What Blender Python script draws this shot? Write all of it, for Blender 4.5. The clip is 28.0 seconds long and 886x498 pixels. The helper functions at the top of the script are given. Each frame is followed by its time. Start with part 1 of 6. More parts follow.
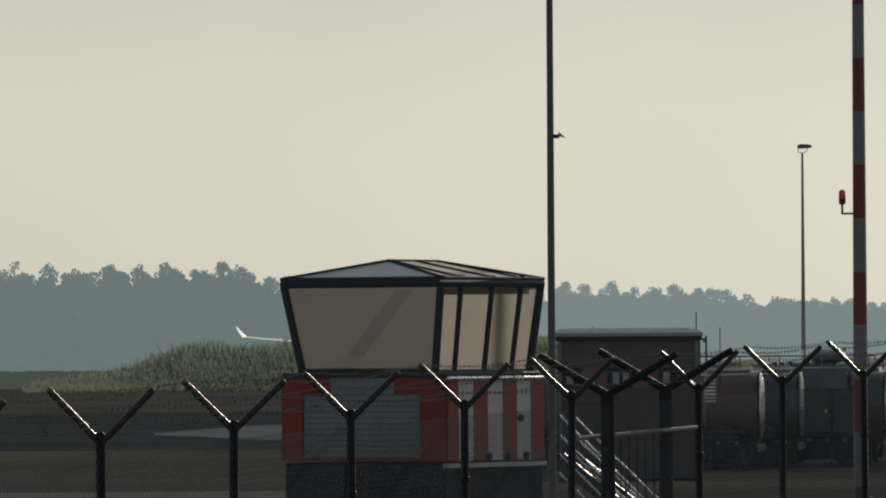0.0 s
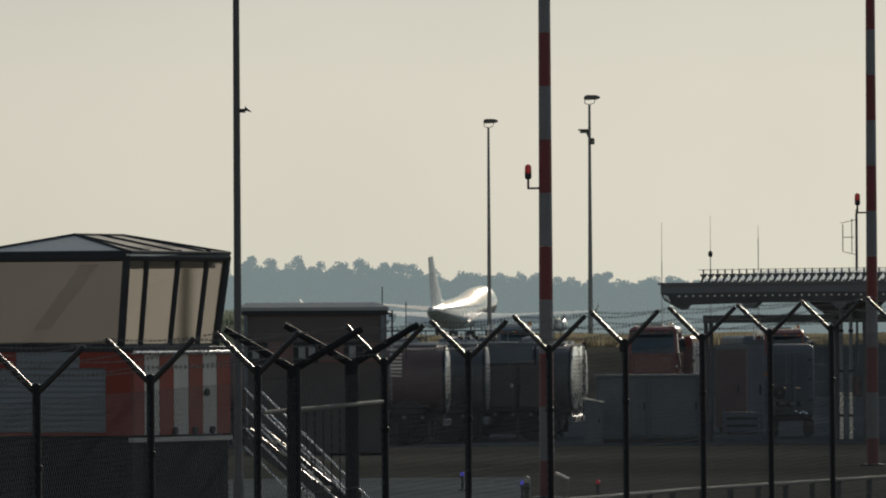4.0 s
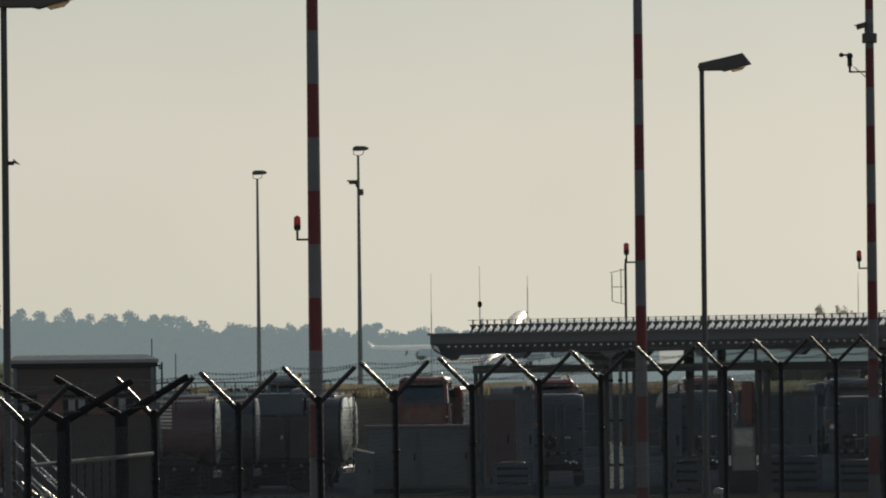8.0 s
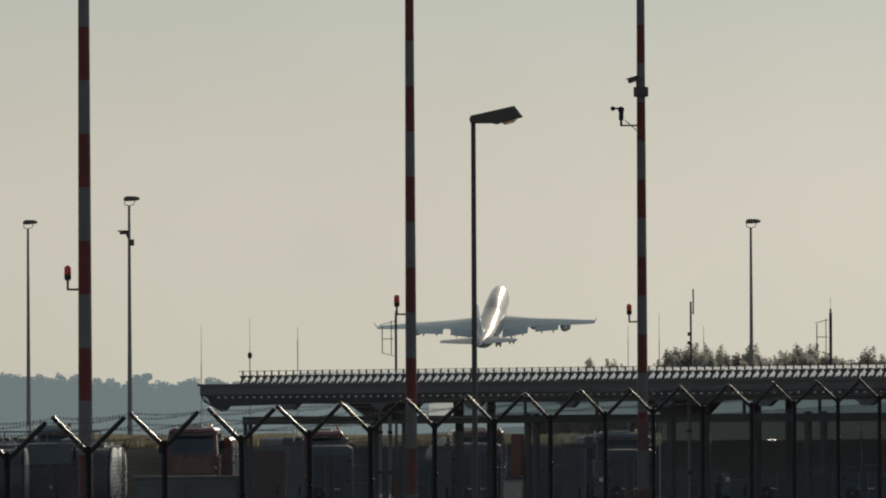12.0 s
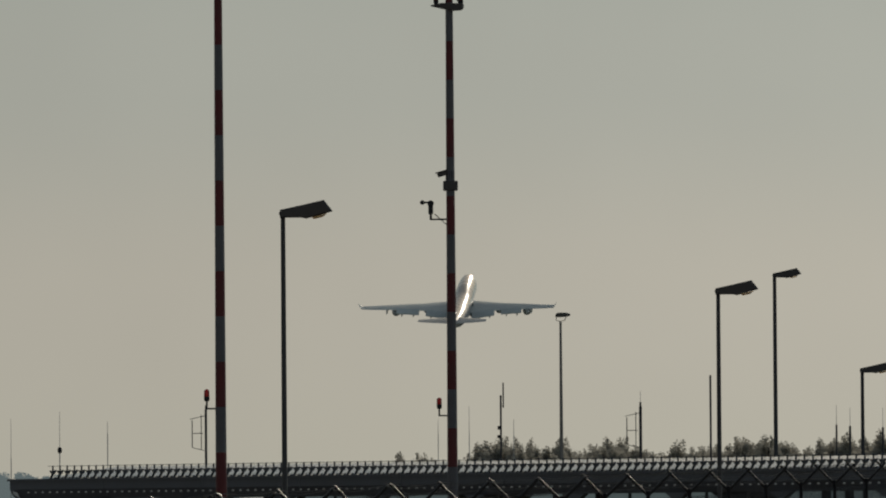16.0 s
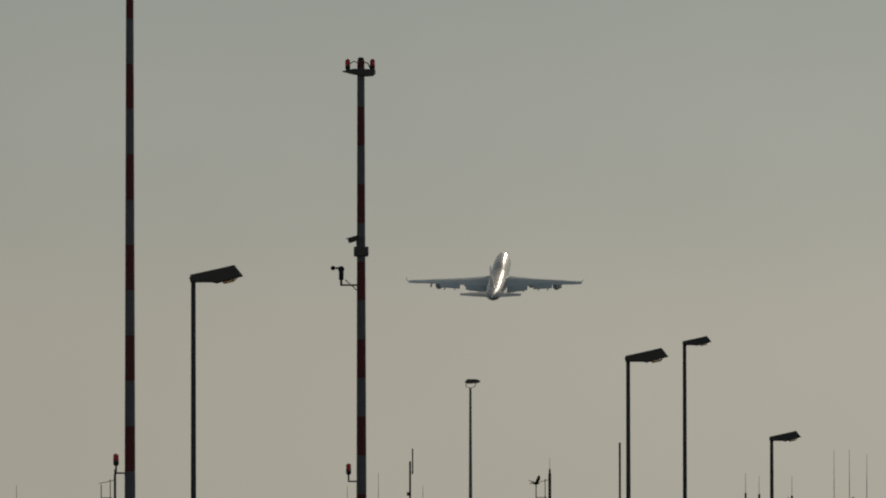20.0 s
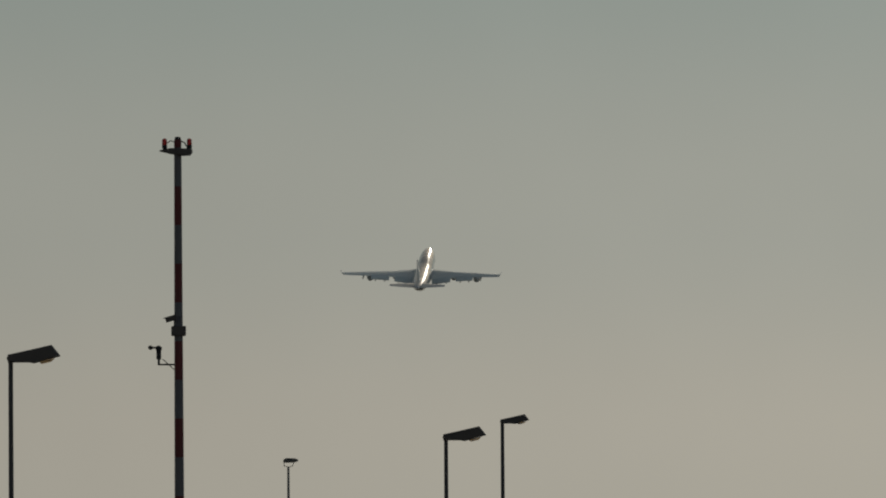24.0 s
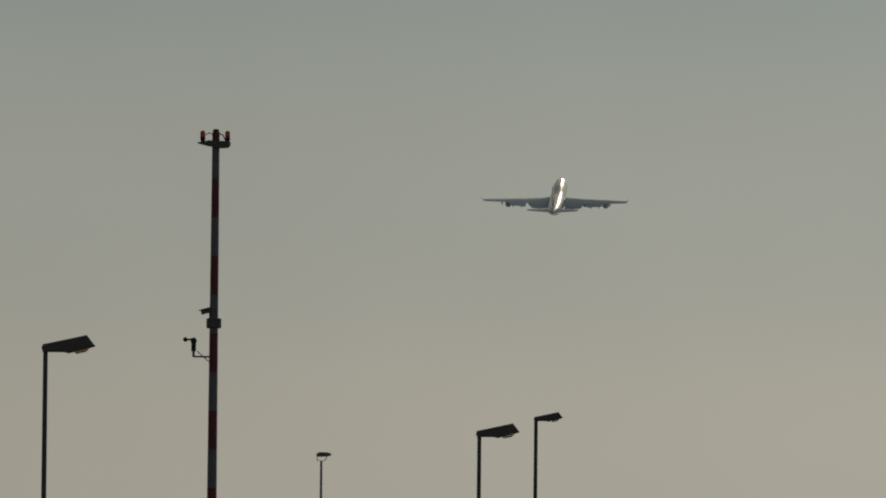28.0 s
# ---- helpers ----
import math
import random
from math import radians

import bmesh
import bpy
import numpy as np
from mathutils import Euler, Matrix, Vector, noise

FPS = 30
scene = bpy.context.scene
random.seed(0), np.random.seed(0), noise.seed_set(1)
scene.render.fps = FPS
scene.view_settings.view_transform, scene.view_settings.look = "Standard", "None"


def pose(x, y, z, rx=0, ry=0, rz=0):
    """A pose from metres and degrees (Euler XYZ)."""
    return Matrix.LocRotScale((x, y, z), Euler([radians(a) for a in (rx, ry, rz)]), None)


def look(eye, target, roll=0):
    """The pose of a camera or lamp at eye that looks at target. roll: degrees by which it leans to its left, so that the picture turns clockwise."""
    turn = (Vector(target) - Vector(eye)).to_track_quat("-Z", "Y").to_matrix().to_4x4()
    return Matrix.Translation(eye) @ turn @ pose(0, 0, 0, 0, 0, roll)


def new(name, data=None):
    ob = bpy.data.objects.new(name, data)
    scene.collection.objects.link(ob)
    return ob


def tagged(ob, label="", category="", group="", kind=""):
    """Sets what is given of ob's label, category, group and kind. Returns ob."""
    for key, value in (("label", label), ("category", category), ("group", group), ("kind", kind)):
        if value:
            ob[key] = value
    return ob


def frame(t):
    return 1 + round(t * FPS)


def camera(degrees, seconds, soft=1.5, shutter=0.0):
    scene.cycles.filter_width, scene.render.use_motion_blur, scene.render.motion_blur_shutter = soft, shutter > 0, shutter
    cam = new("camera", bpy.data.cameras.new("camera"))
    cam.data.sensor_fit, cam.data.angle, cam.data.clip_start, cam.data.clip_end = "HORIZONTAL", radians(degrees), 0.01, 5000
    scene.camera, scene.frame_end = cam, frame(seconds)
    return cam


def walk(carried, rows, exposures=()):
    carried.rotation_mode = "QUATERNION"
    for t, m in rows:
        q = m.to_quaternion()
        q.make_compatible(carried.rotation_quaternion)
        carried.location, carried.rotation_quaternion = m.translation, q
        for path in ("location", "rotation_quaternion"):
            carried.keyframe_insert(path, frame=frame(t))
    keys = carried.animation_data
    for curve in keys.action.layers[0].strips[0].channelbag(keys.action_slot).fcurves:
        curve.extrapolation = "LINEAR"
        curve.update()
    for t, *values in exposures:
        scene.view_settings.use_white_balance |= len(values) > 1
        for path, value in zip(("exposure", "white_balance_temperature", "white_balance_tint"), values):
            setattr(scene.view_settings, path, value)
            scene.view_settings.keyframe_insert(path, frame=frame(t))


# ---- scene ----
# An airport edge seen through a long lens from behind the perimeter fence. The eye stands still and turns.
EYE = Vector((0.0, 0.0, 2.6))
cam = camera(5.611, 28.0, soft=2.0)


def aim(turn, tilt, roll):
    """The pose of the eye turned right, tilted up and rolled by degrees."""
    a, b = radians(turn), radians(tilt)
    way = Vector((math.sin(a) * math.cos(b), math.cos(a) * math.cos(b), math.sin(b)))
    return look(EYE, EYE + way * 100, roll)


walk(cam, [
    (0, aim(-4.7850, 0.6868, -0.366)),
    (0.5, aim(-4.5372, 0.6588, -0.468)),
    (1, aim(-4.2409, 0.6771, -0.417)),
    (1.5, aim(-4.1758, 0.6750, -0.462)),
    (2, aim(-4.0421, 0.6316, -0.480)),
    (2.5, aim(-3.7530, 0.6053, -0.448)),
    (3, aim(-3.3312, 0.5370, -0.355)),
    (3.5, aim(-3.0026, 0.4886, -0.280)),
    (5.5, aim(-2.3233, 0.6705, -0.511)),
    (6, aim(-2.0086, 0.6769, -0.386)),
    (6.5, aim(-1.7574, 0.6647, -0.465)),
    (7, aim(-1.5909, 0.7159, -0.538)),
    (7.5, aim(-1.4831, 0.7608, -0.748)),
    (8, aim(-1.3323, 0.8248, -0.623)),
    (8.5, aim(-1.0740, 0.6818, -0.513)),
    (9, aim(-0.8332, 0.5544, -0.494)),
    (9.5, aim(-0.6817, 0.6884, -0.462)),
    (10, aim(-0.3812, 0.8548, -0.354)),
    (10.5, aim(-0.1326, 0.8959, -0.292)),
    (11, aim(-0.0000, 0.9490, -0.133)),
    (11.5, aim(0.0698, 1.0607, -0.217)),
    (12, aim(0.1241, 1.1401, -0.281)),
    (12.5, aim(0.2331, 1.1799, -0.239)),
    (14.5, aim(0.7103, 1.5171, -0.493)),
    (15, aim(0.8298, 1.5790, -0.549)),
    (15.5, aim(1.1214, 1.6298, -0.460)),
    (16, aim(1.3336, 1.7289, -0.434)),
    (16.5, aim(1.3902, 1.8043, -0.421)),
    (17, aim(1.4406, 1.8411, -0.348)),
    (17.5, aim(1.5745, 1.9192, -0.253)),
    (18, aim(1.7180, 2.0540, -0.121)),
    (18.5, aim(1.8333, 2.0527, -0.146)),
    (19, aim(1.8638, 2.0482, -0.167)),
    (19.5, aim(1.8464, 2.1044, -0.177)),
    (20, aim(1.9032, 2.1447, -0.103)),
    (20.5, aim(2.1002, 2.1631, -0.209)),
    (22.5, aim(2.4679, 2.4894, -0.025)),
    (23, aim(2.6437, 2.5626, -0.083)),
    (23.5, aim(2.9170, 2.5595, -0.047)),
    (24, aim(3.0635, 2.6398, -0.347)),
    (24.5, aim(2.9979, 2.8349, -0.499)),
    (25, aim(2.9770, 2.8486, -0.346)),
    (25.5, aim(2.9303, 2.7735, -0.535)),
    (26, aim(2.8061, 2.7294, -0.350)),
    (26.5, aim(2.8501, 2.6504, -0.135)),
    (27, aim(2.8943, 2.5782, 0.194)),
    (27.5, aim(2.8492, 2.5709, 0.507)),
    (28, aim(2.8322, 2.6158, 0.596)),
], exposures=[(0, 0.14), (3, 0.10), (8, 0.01), (11, -0.04), (12, -0.18), (12.5, -0.24), (14.5, -0.50), (16, -0.67), (17, -0.80), (20, -0.88), (23, -0.92), (25, -0.96), (28, -0.97)])

# ---- world and sun ----
SUN_TURN, SUN_UP = 13.5, 18.0
world = bpy.data.worlds.new("sky")
scene.world = world
world.use_nodes = True
wn, wl = world.node_tree.nodes, world.node_tree.links
wn.clear()
sky = wn.new("ShaderNodeTexSky")
sky.sky_type, sky.sun_disc = "NISHITA", False
sky.sun_elevation, sky.sun_rotation = radians(SUN_UP), radians(SUN_TURN)
sky.air_density, sky.dust_density, sky.ozone_density = 1.5, 4.0, 1.0
sky_gain = wn.new("ShaderNodeVectorMath")
sky_gain.operation = "SCALE"
sky_gain.inputs["Scale"].default_value = 0.06
wl.new(sky.outputs[0], sky_gain.inputs[0])
# morning haze, beige at the horizon and thinning upwards
coord = wn.new("ShaderNodeTexCoord")
split = wn.new("ShaderNodeSeparateXYZ")
wl.new(coord.outputs["Generated"], split.inputs[0])
ramp = wn.new("ShaderNodeValToRGB")
ramp.color_ramp.interpolation = "EASE"
for k, (place, rgb) in enumerate(((0.0, (0.64, 0.61, 0.503)), (0.025, (0.658, 0.622, 0.524)), (0.05, (0.565, 0.572, 0.50)),
                                  (0.085, (0.448, 0.512, 0.466)), (0.3, (0.33, 0.42, 0.475)))):
    e = ramp.color_ramp.elements[k] if k < 2 else ramp.color_ramp.elements.new(place)
    e.position, e.color = place, (*rgb, 1)
wl.new(split.outputs["Z"], ramp.inputs[0])
thin = wn.new("ShaderNodeMapRange")
thin.inputs["From Min"].default_value, thin.inputs["From Max"].default_value = 0.1, 0.7
thin.inputs["To Min"].default_value, thin.inputs["To Max"].default_value = 0.0, 0.8
wl.new(split.outputs["Z"], thin.inputs["Value"])
blend = wn.new("ShaderNodeMix")
blend.data_type = "RGBA"
wl.new(thin.outputs[0], blend.inputs["Factor"])
wl.new(ramp.outputs[0], blend.inputs[6])
wl.new(sky_gain.outputs[0], blend.inputs[7])
# haze scatters forwards: the sky is brighter towards the sun than behind the eye
toward = wn.new("ShaderNodeVectorMath")
toward.operation = "DOT_PRODUCT"
toward.inputs[1].default_value = (math.sin(radians(SUN_TURN)), math.cos(radians(SUN_TURN)), 0.0)
wl.new(coord.outputs["Generated"], toward.inputs[0])
lobe = wn.new("ShaderNodeMapRange")
lobe.interpolation_type = "SMOOTHERSTEP"
lobe.inputs["From Min"].default_value, lobe.inputs["From Max"].default_value = -0.6, 1.25
lobe.inputs["To Min"].default_value, lobe.inputs["To Max"].default_value = 0.74, 1.047
wl.new(toward.outputs["Value"], lobe.inputs["Value"])
# faint uneven veil of high cloud
veil = wn.new("ShaderNodeTexNoise")
veil.inputs["Scale"].default_value, veil.inputs["Detail"].default_value = 22.0, 3
wl.new(coord.outputs["Generated"], veil.inputs["Vector"])
uneven = wn.new("ShaderNodeMapRange")
uneven.inputs["To Min"].default_value, uneven.inputs["To Max"].default_value = 0.93, 1.07
wl.new(veil.outputs[0], uneven.inputs["Value"])
both = wn.new("ShaderNodeMath")
both.operation = "MULTIPLY"
wl.new(lobe.outputs[0], both.inputs[0])
wl.new(uneven.outputs[0], both.inputs[1])
# and it brightens steadily across the bearing of the sun
across = wn.new("ShaderNodeMapRange")
across.interpolation_type = "SMOOTHSTEP"
across.inputs["From Min"].default_value, across.inputs["From Max"].default_value = -0.26, 0.24
across.inputs["To Min"].default_value, across.inputs["To Max"].default_value = 0.81, 1.19
wl.new(split.outputs["X"], across.inputs["Value"])
haze = wn.new("ShaderNodeMath")
haze.operation = "MULTIPLY"
wl.new(both.outputs[0], haze.inputs[0])
wl.new(across.outputs[0], haze.inputs[1])
shade = wn.new("ShaderNodeVectorMath")
shade.operation = "SCALE"
wl.new(blend.outputs[2], shade.inputs[0])
wl.new(haze.outputs[0], shade.inputs["Scale"])
back = wn.new("ShaderNodeBackground")
back.inputs["Strength"].default_value = 1.0
wl.new(shade.outputs[0], back.inputs[0])
wl.new(back.outputs[0], wn.new("ShaderNodeOutputWorld").inputs[0])

sun_data = bpy.data.lights.new("sun", "SUN")
sun_data.energy, sun_data.angle, sun_data.color = 2.0, radians(0.6), (1.0, 0.9, 0.76)
a, b = radians(SUN_TURN), radians(SUN_UP)
sun = new("sun", sun_data)
sun.matrix_basis = look(Vector((math.sin(a) * math.cos(b), math.cos(a) * math.cos(b), math.sin(b))) * 300, (0, 0, 0))


# ---- materials ----
def material(name, rgb, rough=0.6, metal=0.0, vary=0.25, scale=3.0, fine=40.0, bump=0.1, per_object=0.0, coat=0.0, sheen=0.5):
    m = bpy.data.materials.new(name)
    m.use_nodes = True
    n, l = m.node_tree.nodes, m.node_tree.links
    bsdf = n["Principled BSDF"]
    tc = n.new("ShaderNodeTexCoord")
    big, small = n.new("ShaderNodeTexNoise"), n.new("ShaderNodeTexNoise")
    big.inputs["Scale"].default_value, big.inputs["Detail"].default_value = scale, 5
    small.inputs["Scale"].default_value, small.inputs["Detail"].default_value = fine, 3
    l.new(tc.outputs["Object"], big.inputs["Vector"])
    l.new(tc.outputs["Object"], small.inputs["Vector"])
    add = n.new("ShaderNodeMath")
    add.operation = "MULTIPLY_ADD"
    add.inputs[1].default_value = 0.4
    l.new(small.outputs[0], add.inputs[0])
    l.new(big.outputs[0], add.inputs[2])
    last = add.outputs[0]
    if per_object:
        info, more = n.new("ShaderNodeObjectInfo"), n.new("ShaderNodeMath")
        more.operation = "MULTIPLY_ADD"
        more.inputs[1].default_value = per_object
        l.new(info.outputs["Random"], more.inputs[0])
        l.new(last, more.inputs[2])
        last = more.outputs[0]
    span = n.new("ShaderNodeMapRange")
    mid = 0.7 + per_object * 0.5
    span.inputs["From Min"].default_value, span.inputs["From Max"].default_value = mid - 0.35, mid + 0.35
    span.inputs["To Min"].default_value, span.inputs["To Max"].default_value = 1 - vary, 1 + vary
    l.new(last, span.inputs["Value"])
    mul = n.new("ShaderNodeVectorMath")
    mul.operation = "SCALE"
    mul.inputs[0].default_value = rgb
    l.new(span.outputs[0], mul.inputs["Scale"])
    l.new(mul.outputs[0], bsdf.inputs["Base Color"])
    rr = n.new("ShaderNodeMapRange")
    rr.inputs["From Min"].default_value, rr.inputs["From Max"].default_value = 0.3, 0.7
    rr.inputs["To Min"].default_value, rr.inputs["To Max"].default_value = max(0.02, rough - 0.08), min(1, rough + 0.08)
    l.new(big.outputs[0], rr.inputs["Value"])
    l.new(rr.outputs[0], bsdf.inputs["Roughness"])
    bsdf.inputs["Metallic"].default_value = metal
    bsdf.inputs["Coat Weight"].default_value = coat
    bsdf.inputs["Specular IOR Level"].default_value = sheen
    if bump:
        bp = n.new("ShaderNodeBump")
        bp.inputs["Strength"].default_value, bp.inputs["Distance"].default_value = bump, 0.02
        l.new(small.outputs[0], bp.inputs["Height"])
        l.new(bp.outputs[0], bsdf.inputs["Normal"])
    return m


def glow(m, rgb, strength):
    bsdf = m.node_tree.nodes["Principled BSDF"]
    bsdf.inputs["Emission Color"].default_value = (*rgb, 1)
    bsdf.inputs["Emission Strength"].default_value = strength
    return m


DARK_STEEL = material("dark_galvanised_steel", (0.022, 0.022, 0.026), 0.3, 0.0, 0.3, 6, sheen=0.4)
POST_STEEL = material("dull_dark_post_steel", (0.018, 0.018, 0.022), 0.65, 0.0, 0.3, 6, sheen=0.12)
RAIL_GREY = material("weathered_zinc", (0.20, 0.20, 0.19), 0.85, 0.0, 0.3, 2, sheen=0.1)
RAIL_BRIGHT = material("bright_galvanised_rail", (0.62, 0.62, 0.64), 0.28, 0.9, 0.25, 9)
WIRE = material("galvanised_wire", (0.022, 0.022, 0.024), 0.7, 0.0, 0.3, 4, bump=0)
MESH_WIRE = material("dull_zinc_mesh_wire", (0.047, 0.054, 0.067), 0.7, 0.0, 0.3, 4, bump=0, sheen=0.25)
BARB = material("weathered_barbed_wire", (0.06, 0.062, 0.07), 0.5, 0.0, 0.3, 4, bump=0)
TENSION_WIRE = material("zinc_tension_wire", (0.05, 0.053, 0.06), 0.9, 0.0, 0.3, 4, bump=0, sheen=0.05)
GREY_PAINT = material("grey_lamp_paint", (0.05, 0.052, 0.06), 0.5, 0.0, 0.2, 2)
# zinc of the far poles, lightened to carry some haze
ZINC_POLE = material("hazed_zinc_pole", (0.23, 0.235, 0.24), 0.45, 0.35, 0.2, 2)
FLOOD_HEAD = material("weathered_grey_floodlight", (0.115, 0.11, 0.10), 0.55, 0.0, 0.2, 5)
# thin aerials get a pale colour that imitates haze
AERIAL_HAZED = material("haze_paled_aerial", (0.62, 0.62, 0.60), 0.6, 0.0, 0.15, 3)
LAMP_HEAD = material("dark_lamp_housing", (0.075, 0.069, 0.069), 0.55, 0.0, 0.2, 5)
LENS = material("lamp_lens", (0.8, 0.62, 0.4), 0.2, 0.0, 0.15, 8, bump=0)
MAST_RED = material("mast_red_paint", (0.12, 0.012, 0.018), 0.5, 0.0, 0.3, 3)
# white paint darkened to carry the low exposure of the backlit masts
MAST_WHITE_DIM = material("mast_dimmed_white_paint", (0.118, 0.120, 0.140), 0.5, 0.0, 0.2, 3)
RED_GLASS = glow(material("red_beacon_glass", (0.45, 0.03, 0.03), 0.15, 0.0, 0.1, 5, bump=0), (1.0, 0.05, 0.05), 0.06)
BLACK = material("black_rubber_and_plastic", (0.026, 0.029, 0.035), 0.6, 0.0, 0.3, 4, sheen=0.3)
CAB_RED = material("orange_red_sheet", (0.18, 0.033, 0.025), 0.55, 0.0, 0.25, 1.5, sheen=0.25)
CAB_WHITE = material("dirty_white_sheet", (0.34, 0.33, 0.325), 0.55, 0.0, 0.2, 1.5)
CAB_PANEL = material("blue_grey_shutter", (0.125, 0.15, 0.18), 0.5, 0.0, 0.15, 2)
CAB_DARK = material("dark_underframe", (0.018, 0.019, 0.026), 0.8, 0.0, 0.3, 1.5, sheen=0.1)
ROOF_BROWN = material("brown_grey_roof_sheet", (0.15, 0.135, 0.12), 0.5, 0.0, 0.35, 1.5)
ROOF_METAL = material("pale_roof_sheet", (0.42, 0.44, 0.46), 0.4, 0.3, 0.2, 1.2)
CANOPY_STEEL = material("canopy_fascia_paint", (0.135, 0.142, 0.165), 0.5, 0.0, 0.25, 0.6)
# canopy steel darkened as shade under the roof; also paints the dark forks
COLUMN_STEEL = material("dark_shaded_steel_paint", (0.075, 0.082, 0.096), 0.55, 0.0, 0.25, 0.6)
SHEET = material("corrugated_white_sheet", (0.8, 0.8, 0.8), 0.28, 0.0, 0.15, 1.0)
ROOF_SHEET = material("glossy_white_roof_sheet", (0.8, 0.8, 0.8), 0.28, 0.0, 0.12, 1.0, coat=0.9)
TRUCK_RED = material("refueller_red_paint", (0.17, 0.030, 0.028), 0.3, 0.0, 0.25, 1.0, coat=0.5)
TRUCK_GREY = material("weathered_grey_panel", (0.22, 0.235, 0.26), 0.5, 0.1, 0.25, 0.8)
TANK = material("dark_tank_paint", (0.088, 0.09, 0.104), 0.45, 0.0, 0.3, 0.7)
TANK_BROWN = material("red_brown_tank_paint", (0.128, 0.082, 0.087), 0.45, 0.0, 0.3, 0.7)
KIOSK_WALL = material("grey_brown_cladding", (0.078, 0.067, 0.070), 0.6, 0.0, 0.25, 0.8)
TANK_RIM = material("polished_tank_end", (0.78, 0.77, 0.75), 0.3, 0.85, 0.12, 2.5)
CHROME = material("bright_chrome", (0.8, 0.79, 0.77), 0.12, 1.0, 0.1, 6, bump=0)
TRUCK_GLASS = material("dark_windscreen", (0.05, 0.068, 0.09), 0.12, 0.0, 0.1, 1, bump=0)
TRUCK_BLUE = material("blue_grey_bumper", (0.11, 0.14, 0.18), 0.45, 0.0, 0.2, 1)
CABINET_GREY = material("worn_cabinet_grey", (0.13, 0.145, 0.165), 0.6, 0.0, 0.3, 1.2)
DEEP_BLUE = material("deep_blue_panel", (0.09, 0.12, 0.175), 0.5, 0.0, 0.3, 0.9)
SLATE = material("dark_slate_panel", (0.112, 0.138, 0.172), 0.5, 0.0, 0.3, 0.9)
PALE_SLATE = material("pale_slate_panel", (0.18, 0.21, 0.265), 0.5, 0.0, 0.2, 0.9)
MAROON = material("faded_maroon_panel", (0.13, 0.075, 0.075), 0.5, 0.0, 0.3, 0.8)
AMBER = material("amber_lens", (0.5, 0.16, 0.03), 0.2, 0.0, 0.1, 5, bump=0)
SIGN_PALE = material("pale_sign_paint", (0.6, 0.58, 0.55), 0.6, 0.0, 0.2, 5)
GRASS = material("short_dry_grass", (0.172, 0.14, 0.108), 0.9, 0.0, 0.5, 0.05, 1.5, 0.6, sheen=0.05)
# concrete colour already darkened as if it lay in shade
WALL_SHADED = material("shaded_slate_concrete", (0.092, 0.108, 0.128), 0.85, 0.0, 0.35, 0.35, 4.0, 0.2, per_object=0.12, sheen=0.1)
APRON = material("dark_apron_asphalt", (0.098, 0.106, 0.12), 0.85, 0.0, 0.3, 0.06, 3.0, 0.3, sheen=0.05)
ASPHALT = material("worn_asphalt", (0.108, 0.096, 0.092), 0.85, 0.0, 0.3, 0.06, 3.0, 0.3, sheen=0.05)
CONCRETE = material("pale_concrete", (0.30, 0.28, 0.265), 0.8, 0.0, 0.25, 0.15, 4.0, 0.2, sheen=0.05)
DRY_GRASS = material("golden_dry_grass", (0.18, 0.165, 0.12), 0.85, 0.0, 0.45, 0.12, 2.0, 0, sheen=0.05)
# shrub green lightened for the haze over the distant belt
SHRUB = material("haze_paled_shrub", (0.19, 0.22, 0.17), 0.85, 0.0, 0.5, 0.08, 1.0, 0, sheen=0.05)
# leaf colour paled well past foliage to stand in for haze
LEAF = material("haze_paled_leaf", (0.42, 0.405, 0.365), 0.8, 0.0, 0.45, 0.3, 2.0, 0, sheen=0.05)
BARK = material("grey_bark", (0.09, 0.075, 0.06), 0.9, 0.0, 0.3, 1.0)
# emission in both woods stands in for the haze before them
FAR_WOOD = glow(material("far_wood_haze_glow", (0.05, 0.062, 0.055), 0.9, 0.0, 0.5, 0.03, 0.25, 0), (0.575, 0.735, 0.745), 0.208)
FARTHER_WOOD = glow(material("farther_wood_haze_glow", (0.05, 0.062, 0.055), 0.9, 0.0, 0.5, 0.03, 0.25, 0), (0.60, 0.735, 0.745), 0.272)
# fuselage white lowered to grey, with its shade put into the colour
PLANE_WHITE_SHADED = material("aircraft_shaded_white_gloss", (0.25, 0.255, 0.27), 0.26, 0.0, 0.06, 0.2, 2.0, 0.0, coat=0.7)
PLANE_WHITE_SHADED.node_tree.nodes["Principled BSDF"].inputs["Coat Roughness"].default_value = 0.12
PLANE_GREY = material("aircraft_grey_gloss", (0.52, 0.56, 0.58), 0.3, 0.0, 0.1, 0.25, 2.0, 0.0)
# wing and flap greys raised to imitate haze at long range
PLANE_WING_HAZED = material("aircraft_hazed_wing_grey", (0.80, 0.83, 0.80), 0.55, 0.0, 0.1, 0.25, 2.0, 0.0, sheen=0.2)
PLANE_FLAP_HAZED = material("aircraft_hazed_flap_grey", (0.82, 0.85, 0.83), 0.55, 0.0, 0.1, 0.25, 2.0, 0.0, sheen=0.2)
PLANE_DARK = material("aircraft_dark_parts", (0.07, 0.075, 0.08), 0.5, 0.2, 0.2, 0.5, 2.0, 0.0)
PLANE_METAL = material("aircraft_bare_metal", (0.55, 0.56, 0.57), 0.25, 0.9, 0.1, 0.5, 2.0, 0.0)


